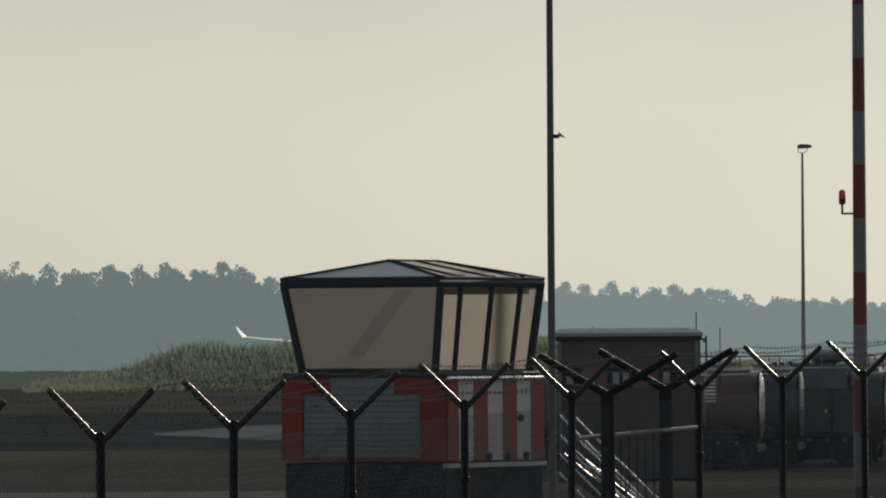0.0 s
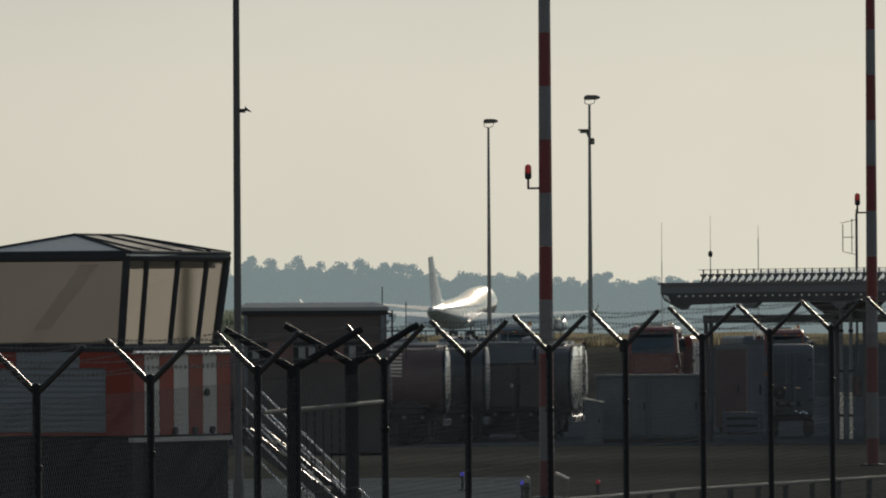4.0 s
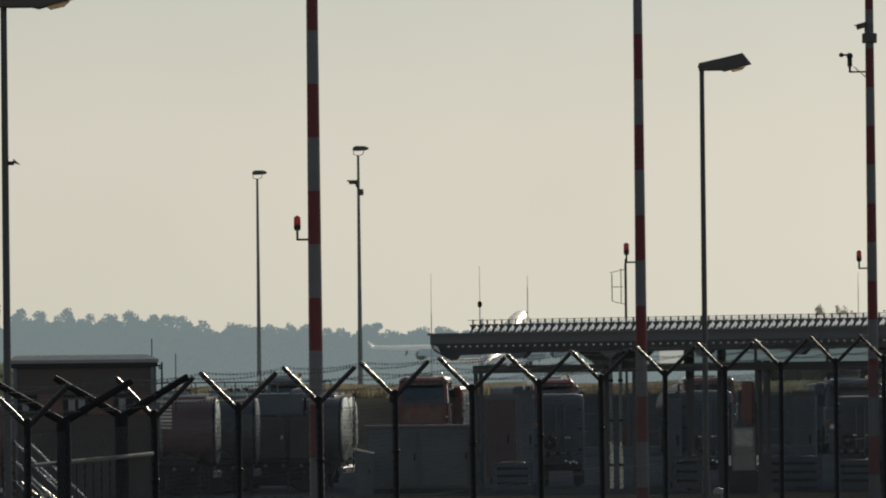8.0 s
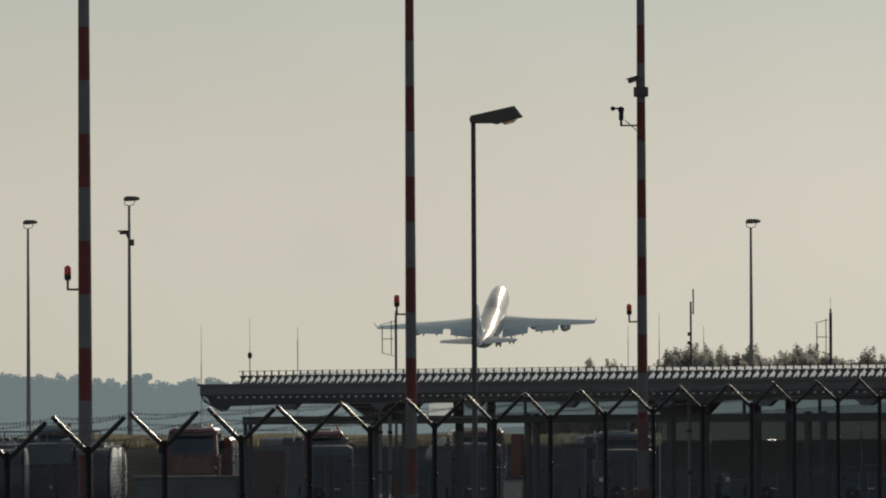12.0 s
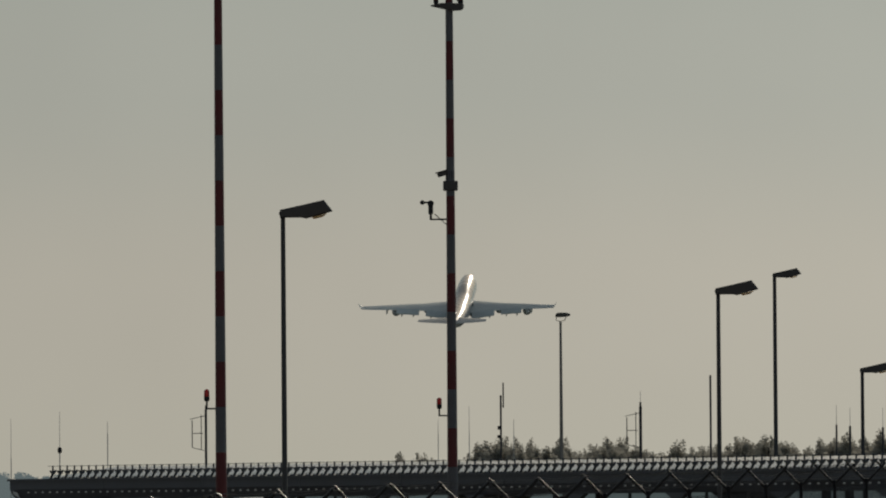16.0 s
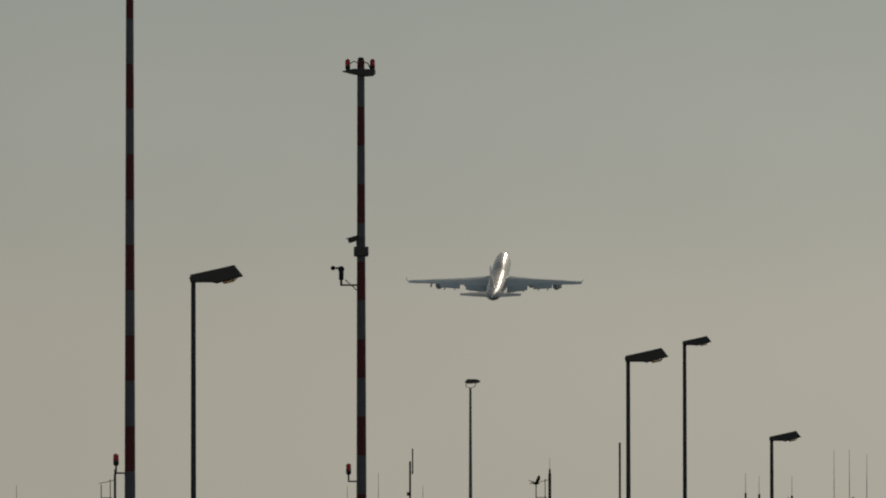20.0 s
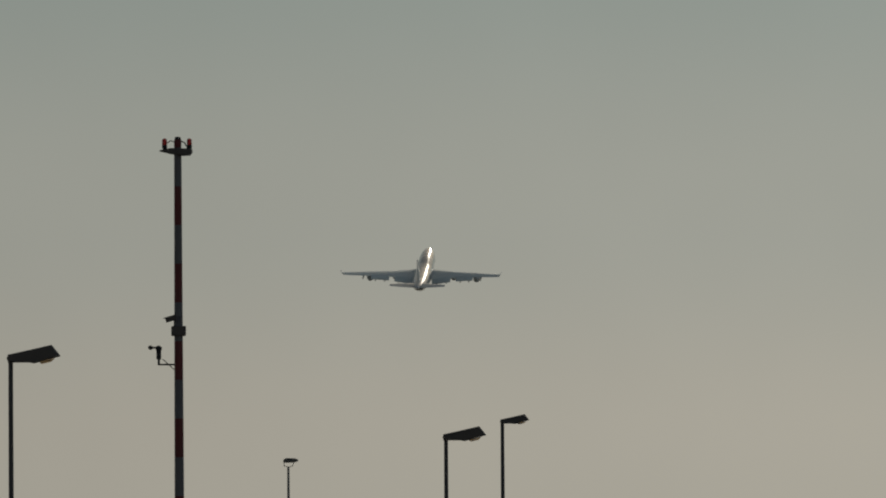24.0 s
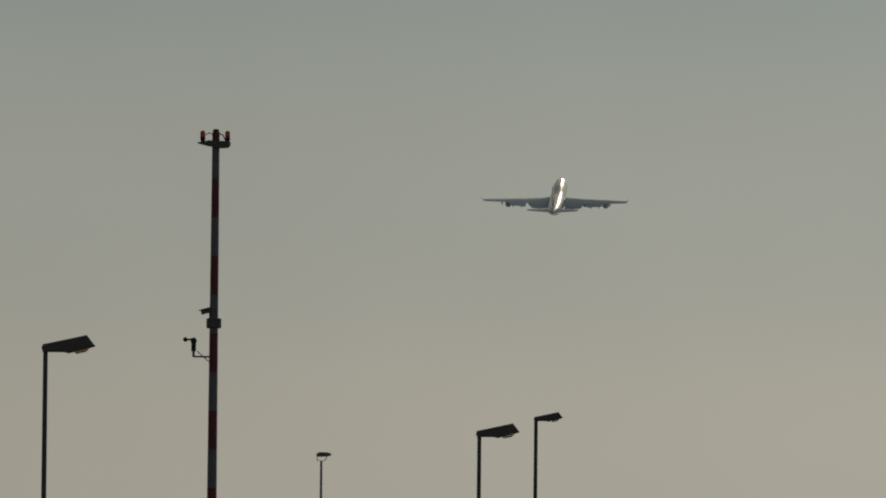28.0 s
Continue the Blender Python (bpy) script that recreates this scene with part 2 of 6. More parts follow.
def glass_material(name="tinted_glass", mirror=0.22, wave=0.0):
    m = bpy.data.materials.new(name)
    m.use_nodes = True
    n, l = m.node_tree.nodes, m.node_tree.links
    n.clear()
    out, mix = n.new("ShaderNodeOutputMaterial"), n.new("ShaderNodeMixShader")
    clear, gloss, fres = n.new("ShaderNodeBsdfTransparent"), n.new("ShaderNodeBsdfGlossy"), n.new("ShaderNodeFresnel")
    clear.inputs[0].default_value = (0.88, 0.87, 0.85, 1)
    gloss.inputs["Roughness"].default_value = 0.08
    gloss.inputs["Color"].default_value = (0.95, 0.92, 0.88, 1)
    fres.inputs[0].default_value = 1.6
    coated = n.new("ShaderNodeMath")
    coated.operation = "ADD"
    coated.inputs[1].default_value = mirror
    coated.use_clamp = True
    l.new(fres.outputs[0], coated.inputs[0])
    l.new(coated.outputs[0], mix.inputs[0])
    l.new(clear.outputs[0], mix.inputs[1])
    l.new(gloss.outputs[0], mix.inputs[2])
    l.new(mix.outputs[0], out.inputs[0])
    if wave:
        # rolled glass: long level ripples
        tc, flat, ripple, bump = n.new("ShaderNodeTexCoord"), n.new("ShaderNodeMapping"), n.new("ShaderNodeTexNoise"), n.new("ShaderNodeBump")
        flat.inputs["Scale"].default_value = (0.8, 0.8, 4.5)
        ripple.inputs["Scale"].default_value, ripple.inputs["Detail"].default_value = 1.6, 2.0
        bump.inputs["Strength"].default_value, bump.inputs["Distance"].default_value = wave, 0.06
        l.new(tc.outputs["Object"], flat.inputs["Vector"])
        l.new(flat.outputs[0], ripple.inputs["Vector"])
        l.new(ripple.outputs[0], bump.inputs["Height"])
        l.new(bump.outputs[0], gloss.inputs["Normal"])
    return m


TINTED = glass_material()
WAVY = glass_material("rolled_coated_glass", 0.31, 0.05)


def leafy(m, rgb, share=0.5):
    """Thin leaves and blades let light through."""
    n, l = m.node_tree.nodes, m.node_tree.links
    mix, thru = n.new("ShaderNodeMixShader"), n.new("ShaderNodeBsdfTranslucent")
    thru.inputs[0].default_value = (*rgb, 1)
    mix.inputs[0].default_value = share
    l.new(n["Principled BSDF"].outputs[0], mix.inputs[1])
    l.new(thru.outputs[0], mix.inputs[2])
    l.new(mix.outputs[0], n["Material Output"].inputs[0])


TRANSLUCENT = material("translucent_ribbed_sheet", (0.3, 0.34, 0.36), 0.6, 0.0, 0.2, 0.8)
leafy(TRANSLUCENT, (0.40, 0.47, 0.50), 0.9)
CLEAR_SHEET = material("clear_ribbed_sheet", (0.5, 0.52, 0.53), 0.5, 0.0, 0.2, 0.8)
leafy(CLEAR_SHEET, (0.75, 0.78, 0.78), 0.95)
DIM_SHEET = material("dim_translucent_sheet", (0.14, 0.16, 0.17), 0.6, 0.0, 0.3, 0.5)
leafy(DIM_SHEET, (0.27, 0.305, 0.31), 0.85)


def matt(m):
    """Rough ground scatters light evenly, with no grazing sheen."""
    n, l = m.node_tree.nodes, m.node_tree.links
    d = n.new("ShaderNodeBsdfDiffuse")
    d.inputs["Roughness"].default_value = 1.0
    l.new(n["Principled BSDF"].inputs["Base Color"].links[0].from_socket, d.inputs["Color"])
    l.new(n["Principled BSDF"].inputs["Normal"].links[0].from_socket, d.inputs["Normal"])
    l.new(d.outputs[0], n["Material Output"].inputs[0])


for rough_ground in (GRASS, ASPHALT, APRON, CONCRETE):
    matt(rough_ground)
leafy(SHRUB, (0.24, 0.275, 0.21), 0.5)
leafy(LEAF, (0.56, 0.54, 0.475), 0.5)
leafy(LENS, (1.0, 0.86, 0.66), 0.95)
leafy(DRY_GRASS, (0.31, 0.275, 0.19))


def blind_material(name, share, rgb=(0.66, 0.61, 0.54)):
    """Woven blind that lets some light through."""
    m = material(name, rgb, 0.9, 0.0, 0.12, 1.0, 60.0, 0.0, sheen=0.0)
    n, l = m.node_tree.nodes, m.node_tree.links
    out = n["Material Output"]
    mix, thru = n.new("ShaderNodeMixShader"), n.new("ShaderNodeBsdfTranslucent")
    thru.inputs[0].default_value = (0.60, 0.58, 0.54, 1)
    mix.inputs[0].default_value = share
    l.new(n["Principled BSDF"].outputs[0], mix.inputs[1])
    l.new(thru.outputs[0], mix.inputs[2])
    l.new(mix.outputs[0], out.inputs[0])
    return m


# one cloth in two tones: front darkened as shade, the others paler as lit
SHADED_BLIND = blind_material("front_blind_shaded", 0.54, (0.25, 0.24, 0.235))
LIT_BLIND = blind_material("thin_blind_lit", 0.75, (0.5, 0.46, 0.41))


# ---- mesh building ----
class Form:
    """Collects vertices and faces of one mesh."""

    def __init__(self):
        self.v, self.f = [], []

    def put(self, verts, faces):
        k = len(self.v)
        self.v += [tuple(p) for p in verts]
        self.f += [tuple(i + k for i in f) for f in faces]
        return self

    def box(self, x0, y0, z0, x1, y1, z1, e=0.0):
        """A box with chamfered upright edges and top."""
        if e <= 0:
            p = [(x, y, z) for z in (z0, z1) for x, y in ((x0, y0), (x1, y0), (x1, y1), (x0, y1))]
            return self.put(p, [(3, 2, 1, 0), (4, 5, 6, 7), (0, 1, 5, 4), (1, 2, 6, 5), (2, 3, 7, 6), (3, 0, 4, 7)])

        def ring(z, i):
            q = e * i
            return [(x0 + q, y0 + e * 2 - q, z), (x0 + e * 2 - q, y0 + q, z), (x1 - e * 2 + q, y0 + q, z), (x1 - q, y0 + e * 2 - q, z),
                    (x1 - q, y1 - e * 2 + q, z), (x1 - e * 2 + q, y1 - q, z), (x0 + e * 2 - q, y1 - q, z), (x0 + q, y1 - e * 2 + q, z)]
        return self.loft([ring(z0, 1), ring(z0 + e, 0), ring(z1 - e, 0), ring(z1, 1)])

    def loft(self, rings, caps=True, closed=True):
        n, k = len(rings[0]), len(self.v)
        for r in rings:
            self.v += [tuple(p) for p in r]
        for i in range(len(rings) - 1):
            for j in range(n if closed else n - 1):
                a, b = k + i * n + j, k + i * n + (j + 1) % n
                self.f.append((a, b, b + n, a + n))
        if caps:
            self.f.append(tuple(k + j for j in reversed(range(n))))
            self.f.append(tuple(k + (len(rings) - 1) * n + j for j in range(n)))
        return self

    def stack(self, levels, r, n=4):
        """A body with rounded upright corners: levels of (z, x0, x1, y0, y1)."""
        rings = []
        for z, x0, x1, y0, y1 in levels:
            ring = []
            for cx, cy, a in ((x1 - r, y0 + r, -90), (x1 - r, y1 - r, 0), (x0 + r, y1 - r, 90), (x0 + r, y0 + r, 180)):
                for k in range(n + 1):
                    q = radians(a + 90 * k / n)
                    ring.append((cx + r * math.cos(q), cy + r * math.sin(q), z))
            rings.append(ring)
        return self.loft(rings)

    def tube(self, p0, p1, r0, r1=None, n=10):
        p0, p1 = Vector(p0), Vector(p1)
        r1 = r0 if r1 is None else r1
        d = (p1 - p0).normalized()
        u = d.orthogonal().normalized()
        w = d.cross(u)
        ring = lambda c, r: [c + (u * math.cos(i * math.tau / n) + w * math.sin(i * math.tau / n)) * r for i in range(n)]
        return self.loft([ring(p0, r0), ring(p1, r1)])

    def turned(self, base, axis, profile, n=16):
        """A turned form: profile rows of (height along axis, radius)."""
        base, d = Vector(base), Vector(axis).normalized()
        u = d.orthogonal().normalized()
        w = d.cross(u)
        return self.loft([[base + d * h + (u * math.cos(i * math.tau / n) + w * math.sin(i * math.tau / n)) * r for i in range(n)] for h, r in profile])

    def mesh(self, name, mat, smooth=False):
        me = bpy.data.meshes.new(name)
        me.from_pydata(self.v, [], self.f)
        me.materials.append(mat)
        if smooth:
            me.polygons.foreach_set("use_smooth", [True] * len(me.polygons))
            me.set_sharp_from_angle(angle=radians(50))
        me.update()
        return me


def part(name, form, mat, parent=None, label="", smooth=False):
    """Links a form (or a ready mesh) as one mesh object under its thing."""
    ob = new(name, form.mesh(name, mat, smooth) if isinstance(form, Form) else form)
    ob.parent = parent
    return tagged(ob, label) if label else ob


def thing(name, m, label, category, group="", kind=""):
    ob = new(name)
    ob.matrix_basis = m
    ob.empty_display_size = 0.2
    return tagged(ob, label, category, group, kind)


def polar(turn, d, z=0.0):
    return Vector((d * math.sin(radians(turn)), d * math.cos(radians(turn)), z))


# ---- ground ----
def ease(t):
    t = min(1.0, max(0.0, t))
    return t * t * (3 - 2 * t)


def ground_height(x, y):
    """Level airfield with a long grassy berm behind the parking apron."""
    turn, d = math.degrees(math.atan2(x, max(y, 1e-3))), math.hypot(x, y)
    berm = ease((d - 345) / 30) * ease((480 - d) / 60) * ease((turn + 3.9) / 0.9) * ease((9 - turn) / 3) * 2.0
    dunes = 0.015 * noise.noise(Vector((x * 0.05, y * 0.05, 0))) * ease((d - 20) / 30)
    return berm + dunes - 0.03 - 1.15 * ease((d - 900) / 600)


def build_ground():
    f = Form()
    dist = [0.5, 8, 20] + [30 + 2.5 * i for i in range(48)] + [155 + 6 * i for i in range(50)] + [470, 520, 600, 700, 850, 1100, 1500, 2200, 3200, 4800]
    turns = [-180 + 10 * i for i in range(17)] + [-10 + 0.5 * i for i in range(41)] + [20 + 10 * i for i in range(16)]
    for d in dist:
        for tn in turns:
            x, y = d * math.sin(radians(tn)), d * math.cos(radians(tn))
            f.v.append((x, y, ground_height(x, y) if abs(tn) < 170 else -0.03))
    n = len(turns)
    for i in range(len(dist) - 1):
        for j in range(n):
            f.f.append((i * n + j, i * n + (j + 1) % n, (i + 1) * n + (j + 1) % n, (i + 1) * n + j))
    f.f.append(tuple(reversed(range(n))))
    tagged(part("ground", f, GRASS, smooth=True), "dry short airfield grass", "ground", kind="structure")


def strip(name, mat, label, turn0, turn1, d0, d1, z=0.02, steps=40):
    """A paved sheet between two distances, following the ground along the arc of the view, with a turned-down near edge."""
    f = Form()
    n, rows = steps + 1, [d0, d0] + [d0 + (d1 - d0) * k / 12 for k in range(1, 13)]
    for r, d in enumerate(rows):
        for i in range(n):
            p = polar(turn0 + (turn1 - turn0) * i / steps, d)
            f.v.append((p.x, p.y, ground_height(p.x, p.y) + (z if r else -0.1)))
    f.f = [(r * n + i, r * n + i + 1, (r + 1) * n + i + 1, (r + 1) * n + i) for r in range(len(rows) - 1) for i in range(steps)]
    tagged(part(name, f, mat), label, name, kind="structure")


build_ground()
# faint emission puts the haze over this distant grass
FAR_MEADOW = glow(material("far_meadow_haze_glow", (0.06, 0.062, 0.045), 0.9, 0.0, 0.4, 0.01, 0.1, 0, sheen=0.0), (0.60, 0.72, 0.66), 0.055)
strip("far_meadow", FAR_MEADOW, "meadow far beyond the runway, glowing as haze", -11, 6, 800, 3570, 0.12)
strip("taxiway", ASPHALT, "dark worn asphalt taxiway", -14, -3.6, 262, 440)
strip("apron", APRON, "dark asphalt parking apron", -5.2, 8, 203, 338)
strip("service_road", CONCRETE, "pale concrete service road", -30, -2.25, 62, 158.5, 0.03)
strip("lay_by", CONCRETE, "pale concrete lay-by along the service road", -30, -4.6, 158.5, 177, 0.03)


def build_hardstand():
    """A wedge of pale concrete that narrows to a ragged tip."""
    f, n = Form(), 40
    for i in range(n + 1):
        u = i / n
        tn = -6.62 + 1.5 * u
        wide = min(1.0, 0.12 + 1.8 * u) * (1 + 0.12 * noise.noise(Vector((u * 9, 0, 0))))
        for d in (312 - 26 * wide, 312 + 42 * wide):
            p = polar(tn, d)
            f.v.append((p.x, p.y, ground_height(p.x, p.y) + 0.04))
    f.f = [(2 * i, 2 * i + 2, 2 * i + 3, 2 * i + 1) for i in range(n)]
    tagged(part("hardstand", f, CONCRETE), "pale worn concrete hardstand beside the taxiway", "hardstand", kind="structure")


build_hardstand()


# ---- perimeter fence ----
TURNS = (-6.961, -6.117, -5.376, -4.655, -3.975, -3.173, -2.640, -2.129, -1.646, -1.159, -0.730,
         -0.342, 0.066, 0.445, 0.800, 1.147, 1.451, 1.766, 2.074, 2.346, 2.621)


def fence_points():
    pts = []
    for i, tn in enumerate(TURNS):
        pts.append(polar(tn, 43 + 2.95 * i, 2.20 + 0.034 * i))
    for i in range(3):
        pts.insert(0, pts[0] - Vector((0.32, 3.0, 0.034)))
    for i in range(9):
        pts.append(pts[-1] + Vector((0.615, 2.92, 0.034)))
    return pts


def build_fence():
    pts = fence_points()
    fence = thing("perimeter_fence", Matrix(), "tall chain-link security fence with Y-shaped barbed wire arms", "fence")
    arm, H = 0.35, 3.0
    post_f = Form().tube((0, 0, -H), (0, 0, 0.03), 0.023, n=12).turned((0, 0, 0.02), (0, 0, 1), ((0, 0.03), (0.02, 0.03), (0.035, 0.012)), 12)
    post_f.turned((0, 0, -0.42), (0, 0, 1), ((0, 0.024), (0.004, 0.029), (0.03, 0.029), (0.034, 0.024)), 12)
    post_me = post_f.mesh("post", POST_STEEL, True)
    arm_f = Form().turned((0, 0, 0), (1, 0, 1), ((0, 0.018), (0.352, 0.0165), (0.362, 0.0145), (0.368, 0.009), (0.370, 0.001)), 14)
    arm_me = arm_f.mesh("arm", DARK_STEEL, True)
    # chain link of one bay: crossing diagonal wires
    bay = Form()
    L, step, r = 3.0, 0.06, 0.00145

    def wire(a, b, rr=r):
        d = (b - a).normalized()
        u = Vector((0, 1, 0))
        w = d.cross(u)
        o = [u * rr, (w * 0.87 - u * 0.5) * rr, (-w * 0.87 - u * 0.5) * rr]
        bay.put([a + q for q in o] + [b + q for q in o], [(0, 1, 4, 3), (1, 2, 5, 4), (2, 0, 3, 5)])
    top, low = -0.04, -2.7
    h = top - low
    k = -h
    while k < L:
        x0, x1 = max(k, 0), min(k + h, L)
        if x1 - x0 > 0.01:
            wire(Vector((x0, 0, low + x0 - k)), Vector((x1, 0, low + x1 - k)))
            wire(Vector((x0, 0.004, top - (x0 - k))), Vector((x1, 0.004, top - (x1 - k))))
        k += step
    bay_me = bay.mesh("wire_mesh", MESH_WIRE)
    line_me = Form().tube((0, -0.012, 0), (L, -0.012, 0), 0.0014, n=5).mesh("tension_wire", TENSION_WIRE)
    outs = []
    for i, p in enumerate(pts):
        nx = pts[min(i + 1, len(pts) - 1)] - pts[max(i - 1, 0)]
        ang = math.atan2(nx.y, nx.x)
        out = Vector((math.sin(ang), -math.cos(ang), 0))
        outs.append(out)
        lean = random.uniform(-0.5, 0.5)
        post = part("post", post_me, None, fence)
        post.matrix_basis = Matrix.Translation(p) @ Matrix.Rotation(ang - math.pi / 2, 4, "Z") @ pose(0, 0, 0, random.uniform(-0.4, 0.4), lean, 0)
        for flip in (0, 180):
            a = part("arm", arm_me, None, post)
            a.matrix_basis = pose(0, 0, 0, 0, random.uniform(-1.5, 1.5), flip)
        if i + 1 < len(pts):
            d = pts[i + 1] - p
            q = part("wire_mesh", bay_me, None, fence)
            q.matrix_basis = Matrix.Translation(p) @ d.to_track_quat("X", "Z").to_matrix().to_4x4() @ Matrix.Diagonal((d.length / L, 1, 1, 1))
            for z in (-0.75, -1.4):
                part("tension_wire", line_me, None, q).location.z = z
    # barbed strands on the arms, and one over each pair of tips
    for side in (1, -1):
        for s in (0.32, 0.62, 0.94):
            f = Form()
            for i in range(len(pts) - 1):
                a = pts[i] + outs[i] * side * 0.25 * s + Vector((0, 0, 0.25 * s + 0.02))
                b = pts[i + 1] + outs[i + 1] * side * 0.25 * s + Vector((0, 0, 0.25 * s + 0.02))
                n = 24
                run = [a.lerp(b, j / n) - Vector((0, 0, 0.025 * 4 * (j / n) * (1 - j / n))) for j in range(n + 1)]
                for j in range(n):
                    f.tube(run[j], run[j + 1], 0.0019, n=3)
                    c = run[j].lerp(run[j + 1], 0.5)
                    t = random.uniform(0, 3.14)
                    for q in (t, t + 1.57):
                        v = Vector((math.cos(q) * 0.7, 0.35 * math.sin(q * 2), math.sin(q))) * 0.013
                        f.tube(c - v, c + v, 0.0021, 0.0014, 3)
            part("barbed_wire", f, BARB, fence)
    # pedestrian gate with heavier posts
    g = [polar(-3.748, 55.7, 2.36), polar(-3.380, 57.2, 2.385)]
    gate = thing("pedestrian_gate", Matrix(), "dark steel gate with thick posts and wide barbed arms", "gate")
    for p in g:
        f = Form().tube(p - Vector((0, 0, 2.2)), p + Vector((0, 0, 0.02)), 0.045, n=14)
        post = part("gate_post", f, POST_STEEL, gate, smooth=True)
        for s in (-1, 1):
            part("arm", Form().tube(p, p + Vector((s * 0.42, 0.05 * s, 0.25)), 0.025, 0.021, 10), POST_STEEL, post, smooth=True)
    for z, r in ((-0.26, 0.014), (-1.2, 0.014), (-2.0, 0.016)):
        part("rail", Form().tube(g[0] + Vector((-0.16, -0.4, z)), g[1] + Vector((0.17, 0.4, z + 0.02)), r, n=10), RAIL_GREY, gate, "pale galvanised rail", True)
    for k in range(7):
        c = g[0].lerp(g[1], (k + 0.5) / 7)
        part("bar", Form().tube(c - Vector((0, 0, 2.0)), c - Vector((0, 0, 0.27)), 0.004, n=5), POST_STEEL, gate)


build_fence()


# ---- control cabin ----
def build_cabin():
    near = polar(-4.779, 120)
    c = thing("control_cabin", pose(near.x, near.y, 0, 0, 0, -24), "glazed control cabin on a red and white checked base", "control cabin")
    W, Dp = 2.5, 2.8
    part("underframe", Form().box(-W + 0.02, 0.03, 0.02, -0.02, Dp, 1.2, 0.02), CAB_DARK, c, "dark recessed lower body")
    # front wall: red frame round a shutter, pale plate above
    for x0, z0, x1, z1 in ((-W, 1.22, -W + 0.31, 2.33), (-0.38, 1.22, 0, 2.33), (-W + 0.312, 1.22, -0.382, 1.26), (-W + 0.312, 2.12, -1.752, 2.33), (-0.778, 2.12, -0.382, 2.33)):
        part("front_panel", Form().box(x0, 0, z0, x1, 0.08, z1), CAB_RED, c)
    part("plate", Form().box(-1.75, 0.01, 2.12, -0.78, 0.08, 2.33), CAB_PANEL, c, "pale grey plate")
    sh = part("shutter", Form().box(-W + 0.31, 0.05, 1.26, -0.38, 0.08, 2.12), CAB_PANEL, c, "blue-grey roller shutter")
    slat = Form().box(-W + 0.33, 0.03, 0, -0.4, 0.05, 0.06).mesh("slat", CAB_PANEL)
    for k in range(11):
        part("slat", slat, None, sh).location.z = 1.275 + 0.076 * k
    # side wall in upright stripes
    edges = [0, 0.38, 0.80, 1.20, 1.62, 2.02, 2.42, 2.8]
    for k in range(7):
        part("stripe_panel", Form().box(-0.08, edges[k] + 0.004, 1.22, 0.0 if k % 2 == 0 else -0.004, edges[k + 1] - 0.004, 2.33), CAB_WHITE if k % 2 else CAB_RED, c)
    for y in (1.2, 1.75, 2.25):
        part("vent_knob", Form().tube((0, y, 1.27), (0.04, y, 1.27), 0.05, n=10), BLACK, c)
    part("vent_knob", Form().tube((0, 2.1, 1.78), (0.04, 2.1, 1.78), 0.05, n=10), BLACK, c)
    part("rear_wall", Form().box(-W, Dp - 0.08, 1.22, -0.08, Dp, 2.33).box(-W, 0.08, 1.22, -W + 0.08, Dp - 0.08, 2.33), CAB_RED, c)
    part("skirt", Form().box(-0.05, 0.02, 1.13, 0.03, Dp, 1.19), CAB_WHITE, c, "pale sill strip")
    part("ledge", Form().tube((0.05, 0.02, 2.322), (0.05, Dp, 2.322), 0.024, n=10).box(0.0, 0.02, 2.30, 0.05, Dp, 2.312), RAIL_BRIGHT, c, "bright metal ledge under the glazing", True)
    part("deck", Form().box(-W, 0, 2.33, 0.03, Dp, 2.40, 0.01), BLACK, c)
    # leaning glazing: lower ring inset, upper ring wide
    lo, hi, z0, z1 = 0.21, 0.025, 2.40, 3.595
    P = lambda x, y, z: Vector((x, y, z))
    low = [P(-W + lo, lo, z0), P(-lo - 0.05, lo, z0), P(-0.14, Dp - 0.16, z0), P(-W + 0.14, Dp - 0.16, z0)]
    top = [P(-W + hi, hi, z1), P(-hi - 0.04, hi, z1), P(-hi, Dp - hi, z1), P(-W + hi, Dp - hi, z1)]
    for k in range(4):
        part("corner_post", Form().tube(low[k], top[k], 0.055, n=8), BLACK, c)
        m = (k + 1) % 4
        part("sill", Form().tube(low[k], low[m], 0.04, n=8), BLACK, c)
        part("head", Form().tube(top[k], top[m], 0.06, n=8), BLACK, c)
        panes = 1 if k in (0, 2) else 4
        cuts = (0, 1) if panes == 1 else (0, 0.2, 0.51, 0.8, 1)
        for q in range(panes):
            a, b = cuts[q], cuts[q + 1]
            pane = part("pane", Form().put([low[k].lerp(low[m], a), low[k].lerp(low[m], b), top[k].lerp(top[m], b), top[k].lerp(top[m], a)], [(0, 1, 2, 3)]), WAVY if k == 1 else TINTED, c)
            pane.visible_shadow = False
            push = Vector(((0, 0.05, 0), (-0.05, 0, 0), (0, -0.05, 0), (0.05, 0, 0))[k])
            w = [low[k].lerp(low[m], a), low[k].lerp(low[m], b), top[k].lerp(top[m], b), top[k].lerp(top[m], a)]
            if k != 1:
                part("blind", Form().put([v + push for v in w] , [(0, 1, 2, 3)]), SHADED_BLIND if k == 0 else LIT_BLIND, c, "drawn beige roller blind")
            if q:
                part("mullion", Form().tube(low[k].lerp(low[m], a), top[k].lerp(top[m], a) + (top[k].lerp(top[m], a) - low[k].lerp(low[m], a)) * 0.085, 0.038, n=8), BLACK, c)
    # box added inside the glazing to darken the tops of the panes
    part("pane_top_shade", Form().box(-W + 0.1, Dp - 0.3, 3.45, -0.1, Dp - 0.2, 3.57, 0.01), SHEET, c, "pale box added to darken the pane tops")
